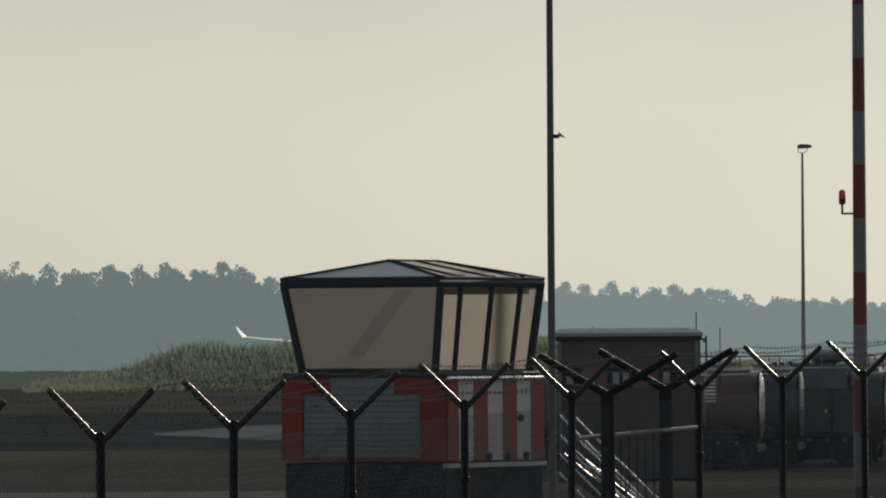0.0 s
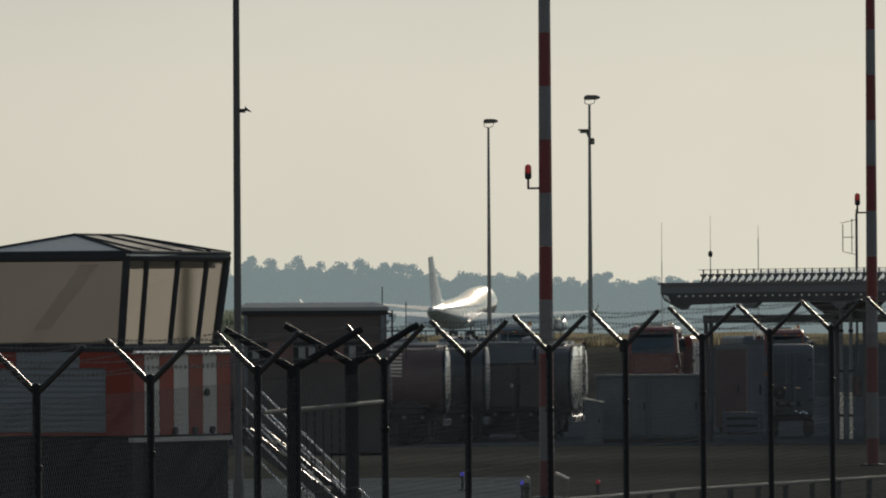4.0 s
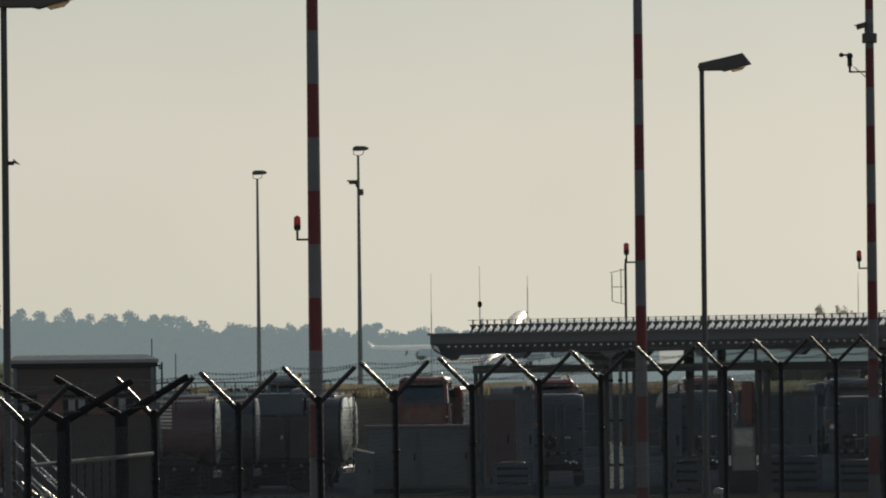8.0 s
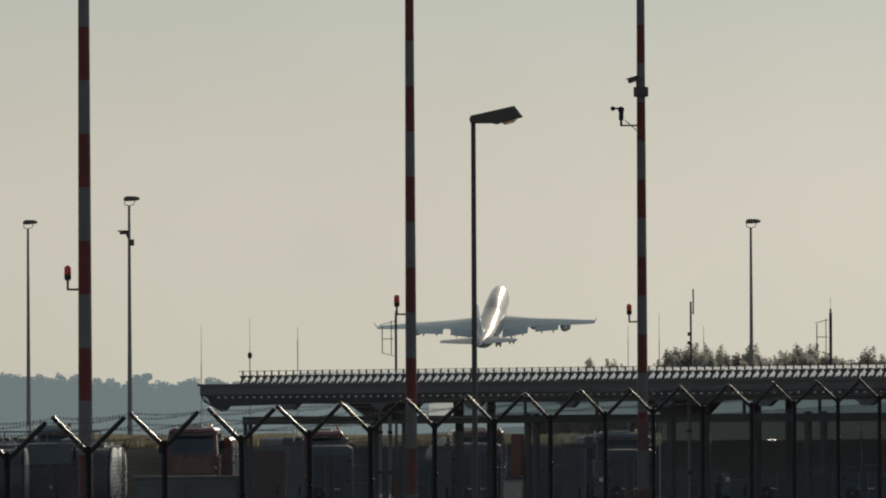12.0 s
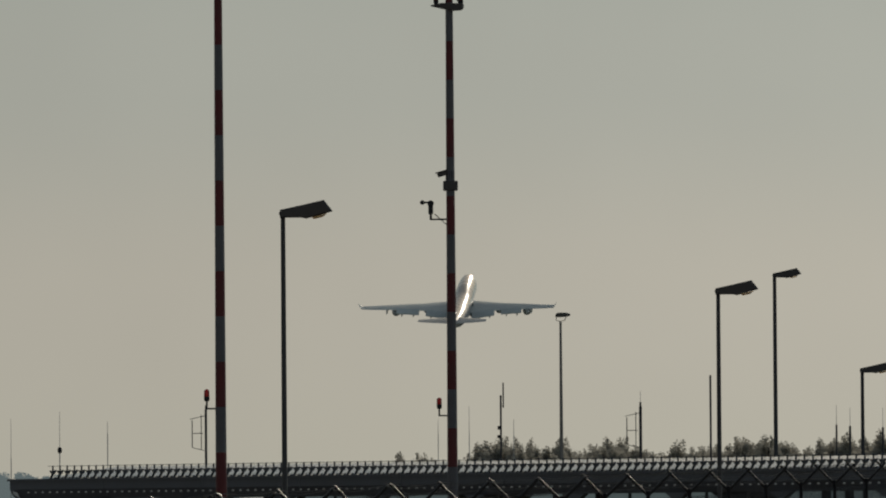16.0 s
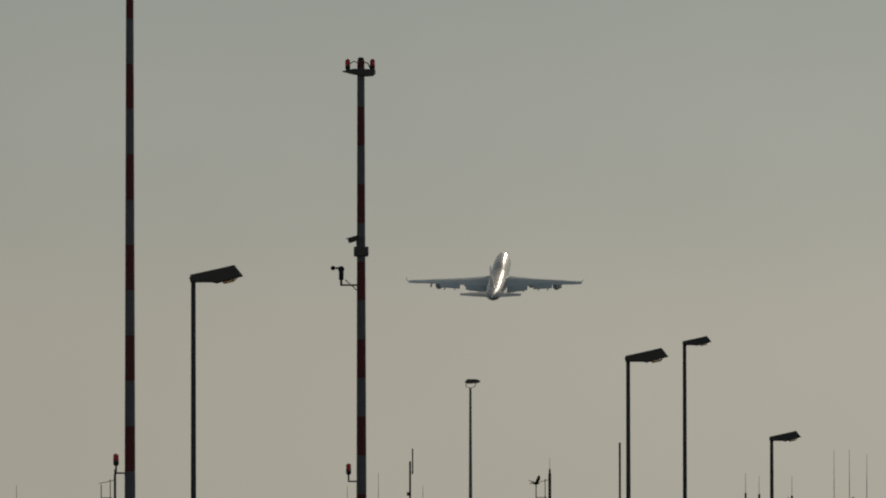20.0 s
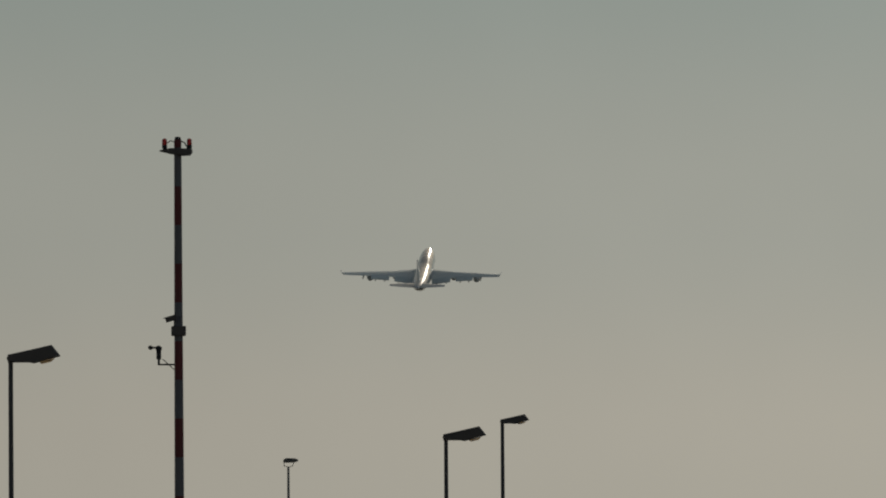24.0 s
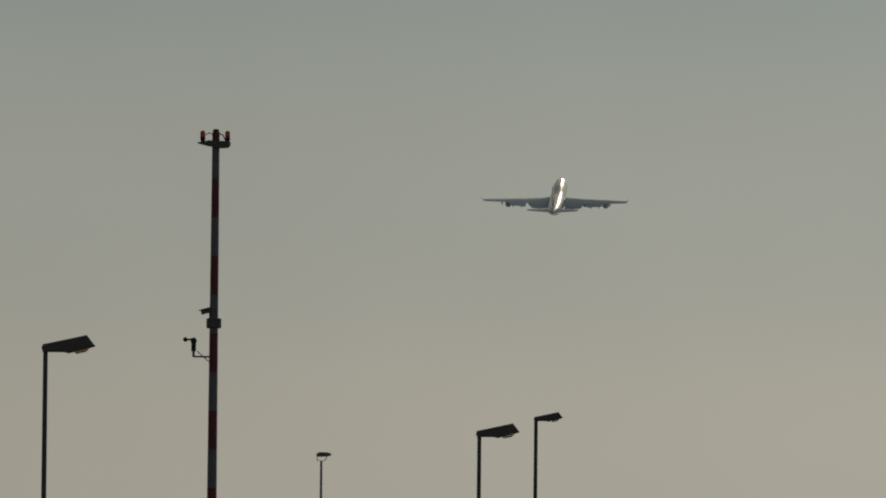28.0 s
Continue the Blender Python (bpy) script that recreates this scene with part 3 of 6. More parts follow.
    # unseen board added to block light, giving the blind a diagonal dark band
    part("blind_shade_board", Form().loft([[(-0.78, 0.06, 3.5), (-0.52, 0.06, 3.5), (-0.52, 0.08, 3.5), (-0.78, 0.08, 3.5)], [(-1.80, 0.262, 2.43), (-1.54, 0.262, 2.43), (-1.54, 0.282, 2.43), (-1.80, 0.282, 2.43)]]), CAB_DARK, c, "slanted board added to darken the blind")
    # hipped roof with raised seams
    e, zr = 0.0, 3.90
    r = [(-W - e, -e, 3.655), (e, -e, 3.655), (e, Dp + e, 3.655), (-W - e, Dp + e, 3.655), (-W / 2, 0.75, zr), (-W / 2, Dp - 0.75, zr)]
    low_r = [(x, y, 3.605) for x, y, z in r[:4]]
    roof = part("roof", Form().put(r + low_r, [(0, 1, 4), (2, 3, 5), (3, 0, 4, 5), (6, 7, 1, 0), (7, 8, 2, 1), (8, 9, 3, 2), (9, 6, 0, 3), (9, 8, 7, 6)]), ROOF_METAL, c)
    # the right-hand slope gets a darker brown-grey than the rest
    part("roof_panel", Form().put([r[1], r[2], r[5], r[4]], [(0, 1, 2, 3)]), ROOF_BROWN, roof, "darker brown-grey roof slope")
    seams = [(r[0], r[4]), (r[1], r[4]), (r[2], r[5]), (r[3], r[5]), (r[4], r[5]), (r[0], r[1]), (r[1], r[2])]
    for t in (0.2, 0.51, 0.8):
        y = Dp * t
        seams.append(((e, y, 3.655), (-W / 2, min(max(y, 0.75), Dp - 0.75), zr)))
    for a, b in seams:
        part("seam", Form().tube(a, b, 0.025, n=6), BLACK, roof)


def build_stair():
    base = polar(-4.07, 119.4)
    s = thing("access_stair", pose(base.x, base.y, 0, 0, 0, -8), "galvanised steel stair with bright four-bar railings", "stair")
    top = 1.42
    for y in (0.0, 0.85):
        for k in range(5):
            z = top + 0.42 - 0.255 * k
            L = max(0.3, min(1.75, z / 1.0))
            if k < 4:
                part("rail", Form().tube((0.02, y, z), (0.02 + L, y, z - L * 0.98), 0.016, n=8), RAIL_BRIGHT, s, smooth=True)
        part("stringer", Form().put([(0, y, top - 0.3), (1.5, y, 0), (1.75, y, 0), (0.1, y, top - 0.1), (0, y + 0.03, top - 0.3), (1.5, y + 0.03, 0), (1.75, y + 0.03, 0), (0.1, y + 0.03, top - 0.1)],
                                    [(0, 1, 2, 3), (7, 6, 5, 4), (0, 4, 5, 1), (1, 5, 6, 2), (2, 6, 7, 3), (3, 7, 4, 0)]), DARK_STEEL, s)
        for x in (0.03, 0.75, 1.4):
            part("baluster", Form().tube((x, y, max(0.02, top - 0.2 - x)), (x, y, top + 0.45 - x), 0.018, n=8), DARK_STEEL, s)
    for k in range(6):
        part("tread", Form().box(0.1 + 0.23 * k, 0.03, top - 0.32 - 0.2 * k, 0.36 + 0.23 * k, 0.85, top - 0.28 - 0.2 * k), WIRE, s)


build_cabin()
build_stair()


# ---- lamps and masts ----
def street_lamp(turn, d, z_top, head, r, label):
    p = polar(turn, d)
    g = ground_height(p.x, p.y)
    s = head / 0.75
    lamp = thing("street_lamp", pose(p.x, p.y, g, 0, 0, 0), label, "street lamp", "street lamps by the fence")
    h = z_top - g + 0.035
    part("pole", Form().turned((0, 0, 0), (0, 0, 1), ((-0.1, r * 1.35), (1.1, r * 1.35), (1.2, r), (h, r * 0.78)), 14), GREY_PAINT, lamp, smooth=True)
    # lantern that rises along its length, with a flat foot and a slanted underside towards the tip
    side = [(-0.045, -0.050), (0.28, -0.050), (0.35, -0.066), (0.74, 0.040), (0.61, 0.205), (0.30, 0.135), (-0.045, 0.060)]
    mid = [sum(q) / len(side) for q in zip(*side)]
    rings = []
    for y, shrink in ((-0.15, 0.90), (-0.125, 1.0), (0.125, 1.0), (0.15, 0.90)):
        rings.append([((mid[0] + (x - mid[0]) * shrink) * s, y * s, h + (mid[1] + (z - mid[1]) * shrink) * s) for x, z in side])
    hd = part("lamp_head", Form().loft(rings), LAMP_HEAD, lamp)
    glass = [(0.43, -0.045), (0.465, -0.072), (0.60, -0.042), (0.66, 0.012)]
    part("lens", Form().loft([[(x * s, y * s, h + z * s) for x, z in glass] for y in (0.02, 0.14)]), LENS, hd, "amber-tinted lens")
    part("hinge", Form().tube((-0.03 * s, -0.11 * s, h + 0.01), (-0.03 * s, 0.11 * s, h + 0.01), 0.03 * s, n=8), BLACK, hd)
    return lamp


first = street_lamp(-4.10, 92, 6.44, 0.76, 0.042, "grey lamp post with a dark flat lantern and a small bracket")
part("bracket", Form().box(-0.01, -0.02, 4.86, 0.09, 0.02, 4.90).put([(0.09, -0.02, 4.88), (0.09, 0.02, 4.88), (0.16, 0, 4.86), (0.08, 0, 4.93)], [(0, 1, 2), (0, 2, 3), (1, 3, 2), (0, 3, 1)]), BLACK, first)
LAMP_LABEL = "grey lamp post with a dark flat lantern"
street_lamp(0.320, 133, 7.11, 0.74, 0.044, LAMP_LABEL)
street_lamp(3.075, 160, 6.60, 0.72, 0.045, LAMP_LABEL)
street_lamp(3.433, 240, 9.03, 0.72, 0.062, "tall grey lamp post with a dark flat lantern")
street_lamp(3.983, 226, 6.26, 0.74, 0.055, LAMP_LABEL)


def apron_lamp(turn, d, z_top, extra=False):
    p = polar(turn, d)
    g = ground_height(p.x, p.y)
    lamp = thing("apron_lamp", pose(p.x, p.y, g), "slim grey apron pole with a small floodlight" + (" and a camera" if extra else ""), "floodlight pole", "apron lamps")
    h = z_top - g
    part("pole", Form().turned((0, 0, 0), (0, 0, 1), ((-0.1, 0.12), (h * 0.5, 0.085), (h, 0.055)), 12), ZINC_POLE, lamp, smooth=True)
    hd = part("lamp_head", Form().loft([[(x, -w, h + lo), (x, w, h + lo), (x, w * 0.95, h + hi - 0.05), (x, w * 0.6, h + hi), (x, -w * 0.6, h + hi), (x, -w * 0.95, h + hi - 0.05)]
                                        for x, w, lo, hi in ((-0.24, 0.13, 0.22, 0.30), (-0.20, 0.19, 0.20, 0.37), (-0.08, 0.2, 0.19, 0.41), (0.30, 0.2, 0.21, 0.40), (0.42, 0.17, 0.24, 0.36), (0.47, 0.12, 0.27, 0.33))]), FLOOD_HEAD, lamp)
    for bend, tip in ((-0.20, -0.20), (0.20, 0.27)):
        part("yoke", Form().tube((0, 0, h - 0.02), (bend, 0, h + 0.04), 0.016, n=6).tube((bend, 0, h + 0.03), (tip, 0, h + 0.24), 0.016, n=6), BLACK, hd)
    if extra:
        z = h - 1.28
        cam_box = part("camera_box", Form().box(-0.42, -0.1, z, -0.02, 0.1, z + 0.14, 0.02), FLOOD_HEAD, lamp)
        part("hood", Form().box(-0.50, -0.12, z + 0.12, -0.04, 0.12, z + 0.18), FLOOD_HEAD, cam_box)
        part("bracket", Form().tube((-0.1, 0, z), (0.05, 0, z - 0.32), 0.05, n=8), BLACK, lamp)
        part("junction_box", Form().box(-0.02, -0.12, z - 0.5, 0.22, 0.12, z - 0.22, 0.02), FLOOD_HEAD, lamp)
    return lamp


apron_lamp(-2.505, 440, 12.45)
apron_lamp(-1.864, 400, 12.55, True)
apron_lamp(2.075, 430, 12.1)


def beacon(parent, x, y, z, s=1.0):
    b = part("beacon", Form().turned((x, y, z), (0, 0, 1), ((0, 0.045 * s), (0.03, 0.06 * s), (0.10 * s, 0.06 * s), (0.11 * s, 0.045 * s))), BLACK, parent, "dark beacon socket", True)
    part("beacon_glass", Form().turned((x, y, z + 0.10 * s), (0, 0, 1), ((0, 0.05 * s), (0.05 * s, 0.055 * s), (0.11 * s, 0.055 * s), (0.15 * s, 0.04 * s), (0.165 * s, 0.015 * s))), RED_GLASS, b, "red obstacle light glass", True)
    for k in range(5):
        q = math.tau * (k + 0.3) / 5
        u, v = math.cos(q) * 0.058 * s, math.sin(q) * 0.058 * s
        part("cage_bar", Form().tube((x + u, y + v, z + 0.09 * s), (x + u * 0.95, y + v * 0.95, z + 0.24 * s), 0.006, n=4), BLACK, b)


def striped_mast(turn, d, z_top, r0, band, red_low, head=False, taper=0.46):
    p = polar(turn, d)
    g = ground_height(p.x, p.y)
    m = thing("striped_mast", pose(p.x, p.y, g, 0, 0, 0), "tall red and white mast with red beacon" + (", camera and wind gauge" if head else ""), "mast", "banded masts")
    h = z_top - g
    z, red = red_low - g - band * 8, True
    while z + band < 0.02:
        z, red = z + band, not red
    while z < h:
        a, b = max(z, -0.05), min(z + band, h)
        ra, rb = (r0 * (1 - taper * max(0, q) / h) for q in (a, b))
        if b - a > 0.01:
            part("band", Form().turned((0, 0, 0), (0, 0, 1), ((a + 0.001, ra), (b - 0.001, rb)), 18), MAST_RED if red else MAST_WHITE_DIM, m, smooth=True)
        z, red = z + band, not red
    part("base_flange", Form().turned((0, 0, 0), (0, 0, 1), ((-0.05, r0 * 2), (0.04, r0 * 2), (0.05, r0 * 1.1)), 18), DARK_STEEL, m)
    z = 4.785 - g
    part("beacon_arm", Form().tube((-0.05, 0, z), (-0.27, 0, z), 0.016, n=8).tube((-0.265, 0, z - 0.01), (-0.265, 0, z + 0.16), 0.018, n=8), BLACK, m)
    beacon(m, -0.265, 0, z + 0.14, 0.88)
    if head:
        t = h
        part("top_cap", Form().turned((0, 0, t), (0, 0, 1), ((-0.02, 0.07), (0.05, 0.06), (0.06, 0.03)), 12), BLACK, m)
        pl = part("top_tray", Form().loft([[(x, -w, t + lo), (x, w, t + lo), (x, w, t + hi), (x, -w, t + hi)] for x, w, lo, hi in
                                           ((-0.38, 0.03, -0.24, -0.22), (-0.15, 0.14, -0.29, -0.18), (0.1, 0.18, -0.33, -0.19), (0.26, 0.16, -0.32, -0.19), (0.3, 0.1, -0.28, -0.21))]), LAMP_HEAD, m)
        for x in (-0.27, 0.24):
            beacon(m, x, 0, t - 0.2, 0.86)
        part("loop", Form().tube((-0.27, 0, t - 0.1), (-0.15, 0, t - 0.02), 0.01, n=5).tube((-0.15, 0, t - 0.02), (-0.03, 0, t - 0.06), 0.01, n=5)
             .tube((0.03, 0, t - 0.02), (0.14, 0, t - 0.06), 0.013, n=5).tube((0.14, 0, t - 0.06), (0.2, 0, t - 0.18), 0.013, n=5), BLACK, pl)
        z = 9.515 - g
        part("junction_box", Form().box(-0.15, -0.14, z - 0.1, 0.15, 0.14, z + 0.1, 0.015), LAMP_HEAD, m)
        lean = pose(-0.06, 0, z + 0.30, 0, -16, 0)
        cam_box = part("camera_box", Form().box(-0.22, -0.05, -0.07, 0.03, 0.05, 0.02, 0.01), LAMP_HEAD, m)
        part("hood", Form().box(-0.25, -0.065, 0.022, 0.06, 0.065, 0.04), LAMP_HEAD, cam_box)
        cam_box.matrix_basis = lean
        part("collar", Form().tube((0, 0, z + 0.12), (0, 0, z + 0.30), 0.088, n=12).tube((-0.07, 0, z + 0.10), (-0.07, 0, z + 0.30), 0.03, n=8), BLACK, m)
        a = part("gauge_arm", Form().tube((-0.05, 0, z - 0.69), (-0.42, 0, z - 0.69), 0.018, n=6).tube((-0.05, 0, z - 0.83), (-0.33, 0, z - 0.58), 0.01, n=6), BLACK, m)
        part("wind_gauge", Form().tube((-0.41, 0, z - 0.70), (-0.41, 0, z - 0.58), 0.025, n=8).tube((-0.41, 0, z - 0.58), (-0.41, 0, z - 0.4), 0.05, n=10)
             .turned((-0.41, 0, z - 0.36), (0, 0, 1), ((-0.06, 0.03), (-0.03, 0.065), (0.03, 0.065), (0.06, 0.03)), 10)
             .tube((-0.41, 0, z - 0.34), (-0.55, 0, z - 0.34), 0.02, n=6).turned((-0.58, 0, z - 0.34), (0, 0, 1), ((-0.045, 0.02), (-0.02, 0.05), (0.02, 0.05), (0.045, 0.02)), 10), BLACK, a, "dark wind gauge")
    return m


striped_mast(-2.146, 140, 16.5, 0.118, 0.828, 4.711)
striped_mast(-0.082, 172, 16.5, 0.118, 0.862, 4.815)
striped_mast(1.384, 186, 13.46, 0.118, 0.797, 5.321, True, 0.36)


# ---- guard rail and small field lights ----
def build_guard_rail():
    pts = [polar(-2.1, 100), polar(-1.35, 106), polar(-0.3, 113), polar(0.8, 121), polar(1.98, 131), polar(3.2, 142)]
    rail = thing("guard_rail", Matrix(), "low pale steel guard rail on short posts", "guard rail")
    for p, q in zip(pts, pts[1:]):
        up = Vector((0, 0, 0.70))
        part("beam", Form().tube(p + up, q + up, 0.026, n=12), RAIL_GREY, rail, smooth=True)
        n = max(1, round((q - p).length / 1.3))
        for k in range(n):
            c = p.lerp(q, k / n)
            part("rail_post", Form().box(c.x - 0.035, c.y - 0.035, -0.05, c.x + 0.035, c.y + 0.035, 0.69, 0.008), DARK_STEEL, rail)


def build_retaining_wall():
    """Added low wall of upright concrete panels between posts, darkened as shade, at the berm's foot."""
    wall = thing("retaining_wall", Matrix(), "low concrete panel wall, darkened as shade, at the berm foot", "retaining wall", kind="structure")
    step, d = 0.55, 343.0
    n = int((7.2 + 1.25) / step)
    for k in range(n):
        t0, t1 = -1.25 + step * k, -1.25 + step * (k + 1)
        a, b = polar(t0, d), polar(t1, d)
        for row in range(3):
            z0, z1 = -0.1 + 0.67 * row, 0.55 + 0.67 * row
            part("panel", Form().loft([[(p.x, p.y + y, z) for y, z in ((0, z0), (0.16, z0), (0.16, z1), (0.02, z1), (0, z1 - 0.02))] for p in (a, b)]), WALL_SHADED, wall)
        part("post", Form().box(a.x - 0.14, a.y - 0.08, -0.1, a.x + 0.14, a.y + 0.2, 1.97, 0.02), WALL_SHADED, wall)
    part("coping", Form().loft([[(p.x, p.y + y, z) for y, z in ((-0.05, 1.912), (0.24, 1.912), (0.24, 1.962), (-0.05, 1.962))] for p in (polar(-1.25 + step * k, d) for k in range(n + 1))]), WALL_SHADED, wall)


def field_light(turn, d, mat, label):
    p = polar(turn, d)
    f = thing("field_light", pose(p.x, p.y, 0.0), label, "field light", "small field lights")
    part("stem", Form().turned((0, 0, 0), (0, 0, 1), ((-0.03, 0.06), (0.02, 0.06), (0.03, 0.02), (0.2, 0.02), (0.21, 0.035), (0.24, 0.035))), BLACK, f, smooth=True)
    part("globe", Form().turned((0, 0, 0.24), (0, 0, 1), ((0, 0.03), (0.025, 0.038), (0.055, 0.028), (0.07, 0.006))), mat, f, "glowing glass globe", True)


def bollard(turn, d, h=0.42, r=0.06, mat=None):
    p = polar(turn, d)
    b = thing("bollard", pose(p.x, p.y, 0.0), "short steel bollard with a pale cap", "bollard", "bollards by the mast")
    part("post", Form().tube((0, 0, -0.05), (0, 0, h), r, n=12), mat or DARK_STEEL, b, smooth=True)
    part("cap", Form().turned((0, 0, h), (0.1, -0.2, 1) if h < 0.5 else (0, 0, 1), ((-0.01, r * 1.08), (0.03, r * 1.15), (0.06, r * 0.9), (0.085, r * 0.3)), 12), CAB_WHITE, b, smooth=True)


BLUE_GLASS = glow(material("blue_light_glass", (0.05, 0.06, 0.5), 0.15, 0.0, 0.1, 5, bump=0), (0.15, 0.15, 1.0), 0.25)
build_guard_rail()
build_retaining_wall()
field_light(-1.824, 137.7, RED_GLASS, "small red ground light in the grass")
field_light(-2.682, 146, BLUE_GLASS, "small blue ground light beside the road")
field_light(-2.303, 137.5, BLUE_GLASS, "small blue ground light beside the mast")
bollard(-2.275, 133, 0.36, 0.045)


bollard(0.394, 134.5, 0.86, 0.07, RAIL_GREY)


def marker_board(turn, d, w, z0, z1):
    p = polar(turn, d)
    b = thing("marker_board", pose(p.x, p.y, 0.0, 0, 0, -turn), "small pale board on two short posts behind the guard rail", "marker board")
    part("board", Form().box(-w / 2, 0, z0, w / 2, 0.03, z1, 0.004), CAB_WHITE, b)
    for x in (-w / 2 + 0.05, w / 2 - 0.05):
        part("post", Form().tube((x, 0.05, -0.05), (x, 0.05, z1 - 0.04), 0.02, n=8), DARK_STEEL, b, smooth=True)


marker_board(0.803, 127, 0.34, 0.12, 0.63)


def valve_box(turn, d, w, h):
    p = polar(turn, d)
    b = thing("valve_box", pose(p.x, p.y, 0.02, 0, 0, -turn), "dark grey valve box with a bright sloping lid", "valve box")
    x = w / 2
    part("body", Form().loft([[(-x, 0, 0), (x, 0, 0), (x, 0.5, 0), (-x, 0.5, 0)], [(-x, 0, h - 0.04), (x, 0, h - 0.12), (x, 0.5, h - 0.12), (-x, 0.5, h - 0.04)]]), CABINET_GREY, b)
    part("lid", Form().loft([[(-x - 0.03, -0.03, h - 0.035), (x + 0.03, -0.03, h - 0.125), (x + 0.03, 0.53, h - 0.125), (-x - 0.03, 0.53, h - 0.035)],
                             [(-x - 0.03, -0.03, h), (x + 0.03, -0.03, h - 0.09), (x + 0.03, 0.53, h - 0.09), (-x - 0.03, 0.53, h)]]), TANK_RIM, b, "bright sloping lid")
    door = part("door", Form().box(-x + 0.05, -0.02, 0.12, x - 0.05, 0, h - 0.24, 0.006), CABINET_GREY, b)
    part("latch", Form().box(x - 0.1, -0.04, h * 0.45, x - 0.07, -0.02, h * 0.45 + 0.1), BLACK, door)


valve_box(-1.848, 204, 0.42, 1.04)


def cable_hoop(turn, d):
    p = polar(turn, d)
    h = thing("cable_hoop", pose(p.x, p.y, 0.0, 0, 0, -turn), "small bent steel hoop beside the mast foot", "hoop")
    part("top_bar", Form().tube((-0.10, 0, 0.455), (0.10, 0, 0.365), 0.022, n=10), TANK_RIM, h, "bright steel top bar", True)
    part("leg", Form().tube((-0.075, 0, -0.05), (-0.075, 0, 0.44), 0.018, n=8), RAIL_GREY, h, smooth=True)
    part("leg", Form().tube((0.085, 0, -0.05), (0.085, 0, 0.37), 0.018, n=8), RAIL_GREY, h, smooth=True)


cable_hoop(-2.05, 135)


# ---- apron: kiosk, tankers, refuellers, canopy ----
def build_kiosk():
    p = polar(-3.61, 190)
    k = thing("kiosk", pose(p.x, p.y, 0, 0, 0, 3.6), "low dark kiosk with flat grey roof and red signs", "kiosk")
    part("body", Form().box(-1.5, 0, 0, 1.5, 3.0, 3.02, 0.03), KIOSK_WALL, k)
    part("roof", Form().loft([[(-1.62, -0.1, 3.02), (1.55, -0.1, 3.02), (1.55, 3.1, 3.02), (-1.62, 3.1, 3.02)],
                              [(-1.62, -0.1, 3.09), (1.55, -0.1, 3.09), (1.55, 3.1, 3.09), (-1.62, 3.1, 3.09)],
                              [(-1.45, 0.25, 3.19), (1.3, 0.25, 3.19), (1.3, 2.7, 3.19), (-1.45, 2.7, 3.19)]]), TRUCK_GREY, k, "grey sheet roof")
    part("eave_trim", Form().box(-1.6, -0.085, 2.93, 1.53, -0.04, 3.018), BLACK, k)
    for x in (-1.46, 1.42):
        part("corner_trim", Form().box(x - 0.04, -0.045, 0.05, x + 0.04, -0.002, 2.92), SLATE, k)
    x = -1.42
    for wdt, red in ((0.43, False), (0.54, True), (0.52, False), (0.54, True), (0.41, False), (0.42, True)):
        s = part("sign_panel", Form().box(x, -0.03, 1.93, x + wdt - 0.02, 0, 2.36), MAROON if red else BLACK, k, "dull red sign panel" if red else "black sign panel")
        q = x + 0.1
        while not red and q < x + wdt - 0.12:
            part("sign_bar", Form().box(q, -0.036, 2.02, q + 0.14, -0.03, 2.27), TRUCK_GREY, s)
            q += 0.21
        x += wdt
    for z in (1.0, 1.3, 1.6):
        part("panel_rib", Form().box(-1.45, -0.02, z, 1.45, 0, z + 0.05), KIOSK_WALL, k)
    part("railing", Form().tube((1.62, 0.1, 2.3), (1.62, 0.1, 3.02), 0.02, n=6).tube((1.62, 0.1, 2.95), (1.5, 0.1, 2.95), 0.02, n=6).tube((1.55, 0.1, 2.9), (1.62, 0.1, 2.9), 0.02, n=6), WIRE, k)
    for z in range(8):
        part("rung", Form().box(1.58, -0.02, 1.62 + 0.075 * z, 1.82, 0.02, 1.66 + 0.075 * z), SIGN_PALE, k)
    part("aerial", Form().tube((1.42, 1, 3.1), (1.42, 1, 3.52), 0.012, n=6), BLACK, k)
    part("aerial", Form().tube((1.92, 1, 2.0), (1.92, 1, 3.2), 0.01, n=6), BLACK, k)


def wheel(parent, x, y, r=0.5, w=0.3, across=(0, 1, 0)):
    t = part("tyre", Form().turned((x, y, r), across, ((-w / 2, r * 0.72), (-w / 2 + 0.03, r * 0.96), (-w / 4, r), (w / 4, r), (w / 2 - 0.03, r * 0.96), (w / 2, r * 0.72)), 20), BLACK, parent, smooth=True)
    part("rim", Form().turned((x, y, r), across, ((-w / 2 - 0.01, r * 0.15), (-w / 2 + 0.02, r * 0.6), (w / 2 - 0.02, r * 0.6), (w / 2 + 0.01, r * 0.15)), 14), BLACK, t)


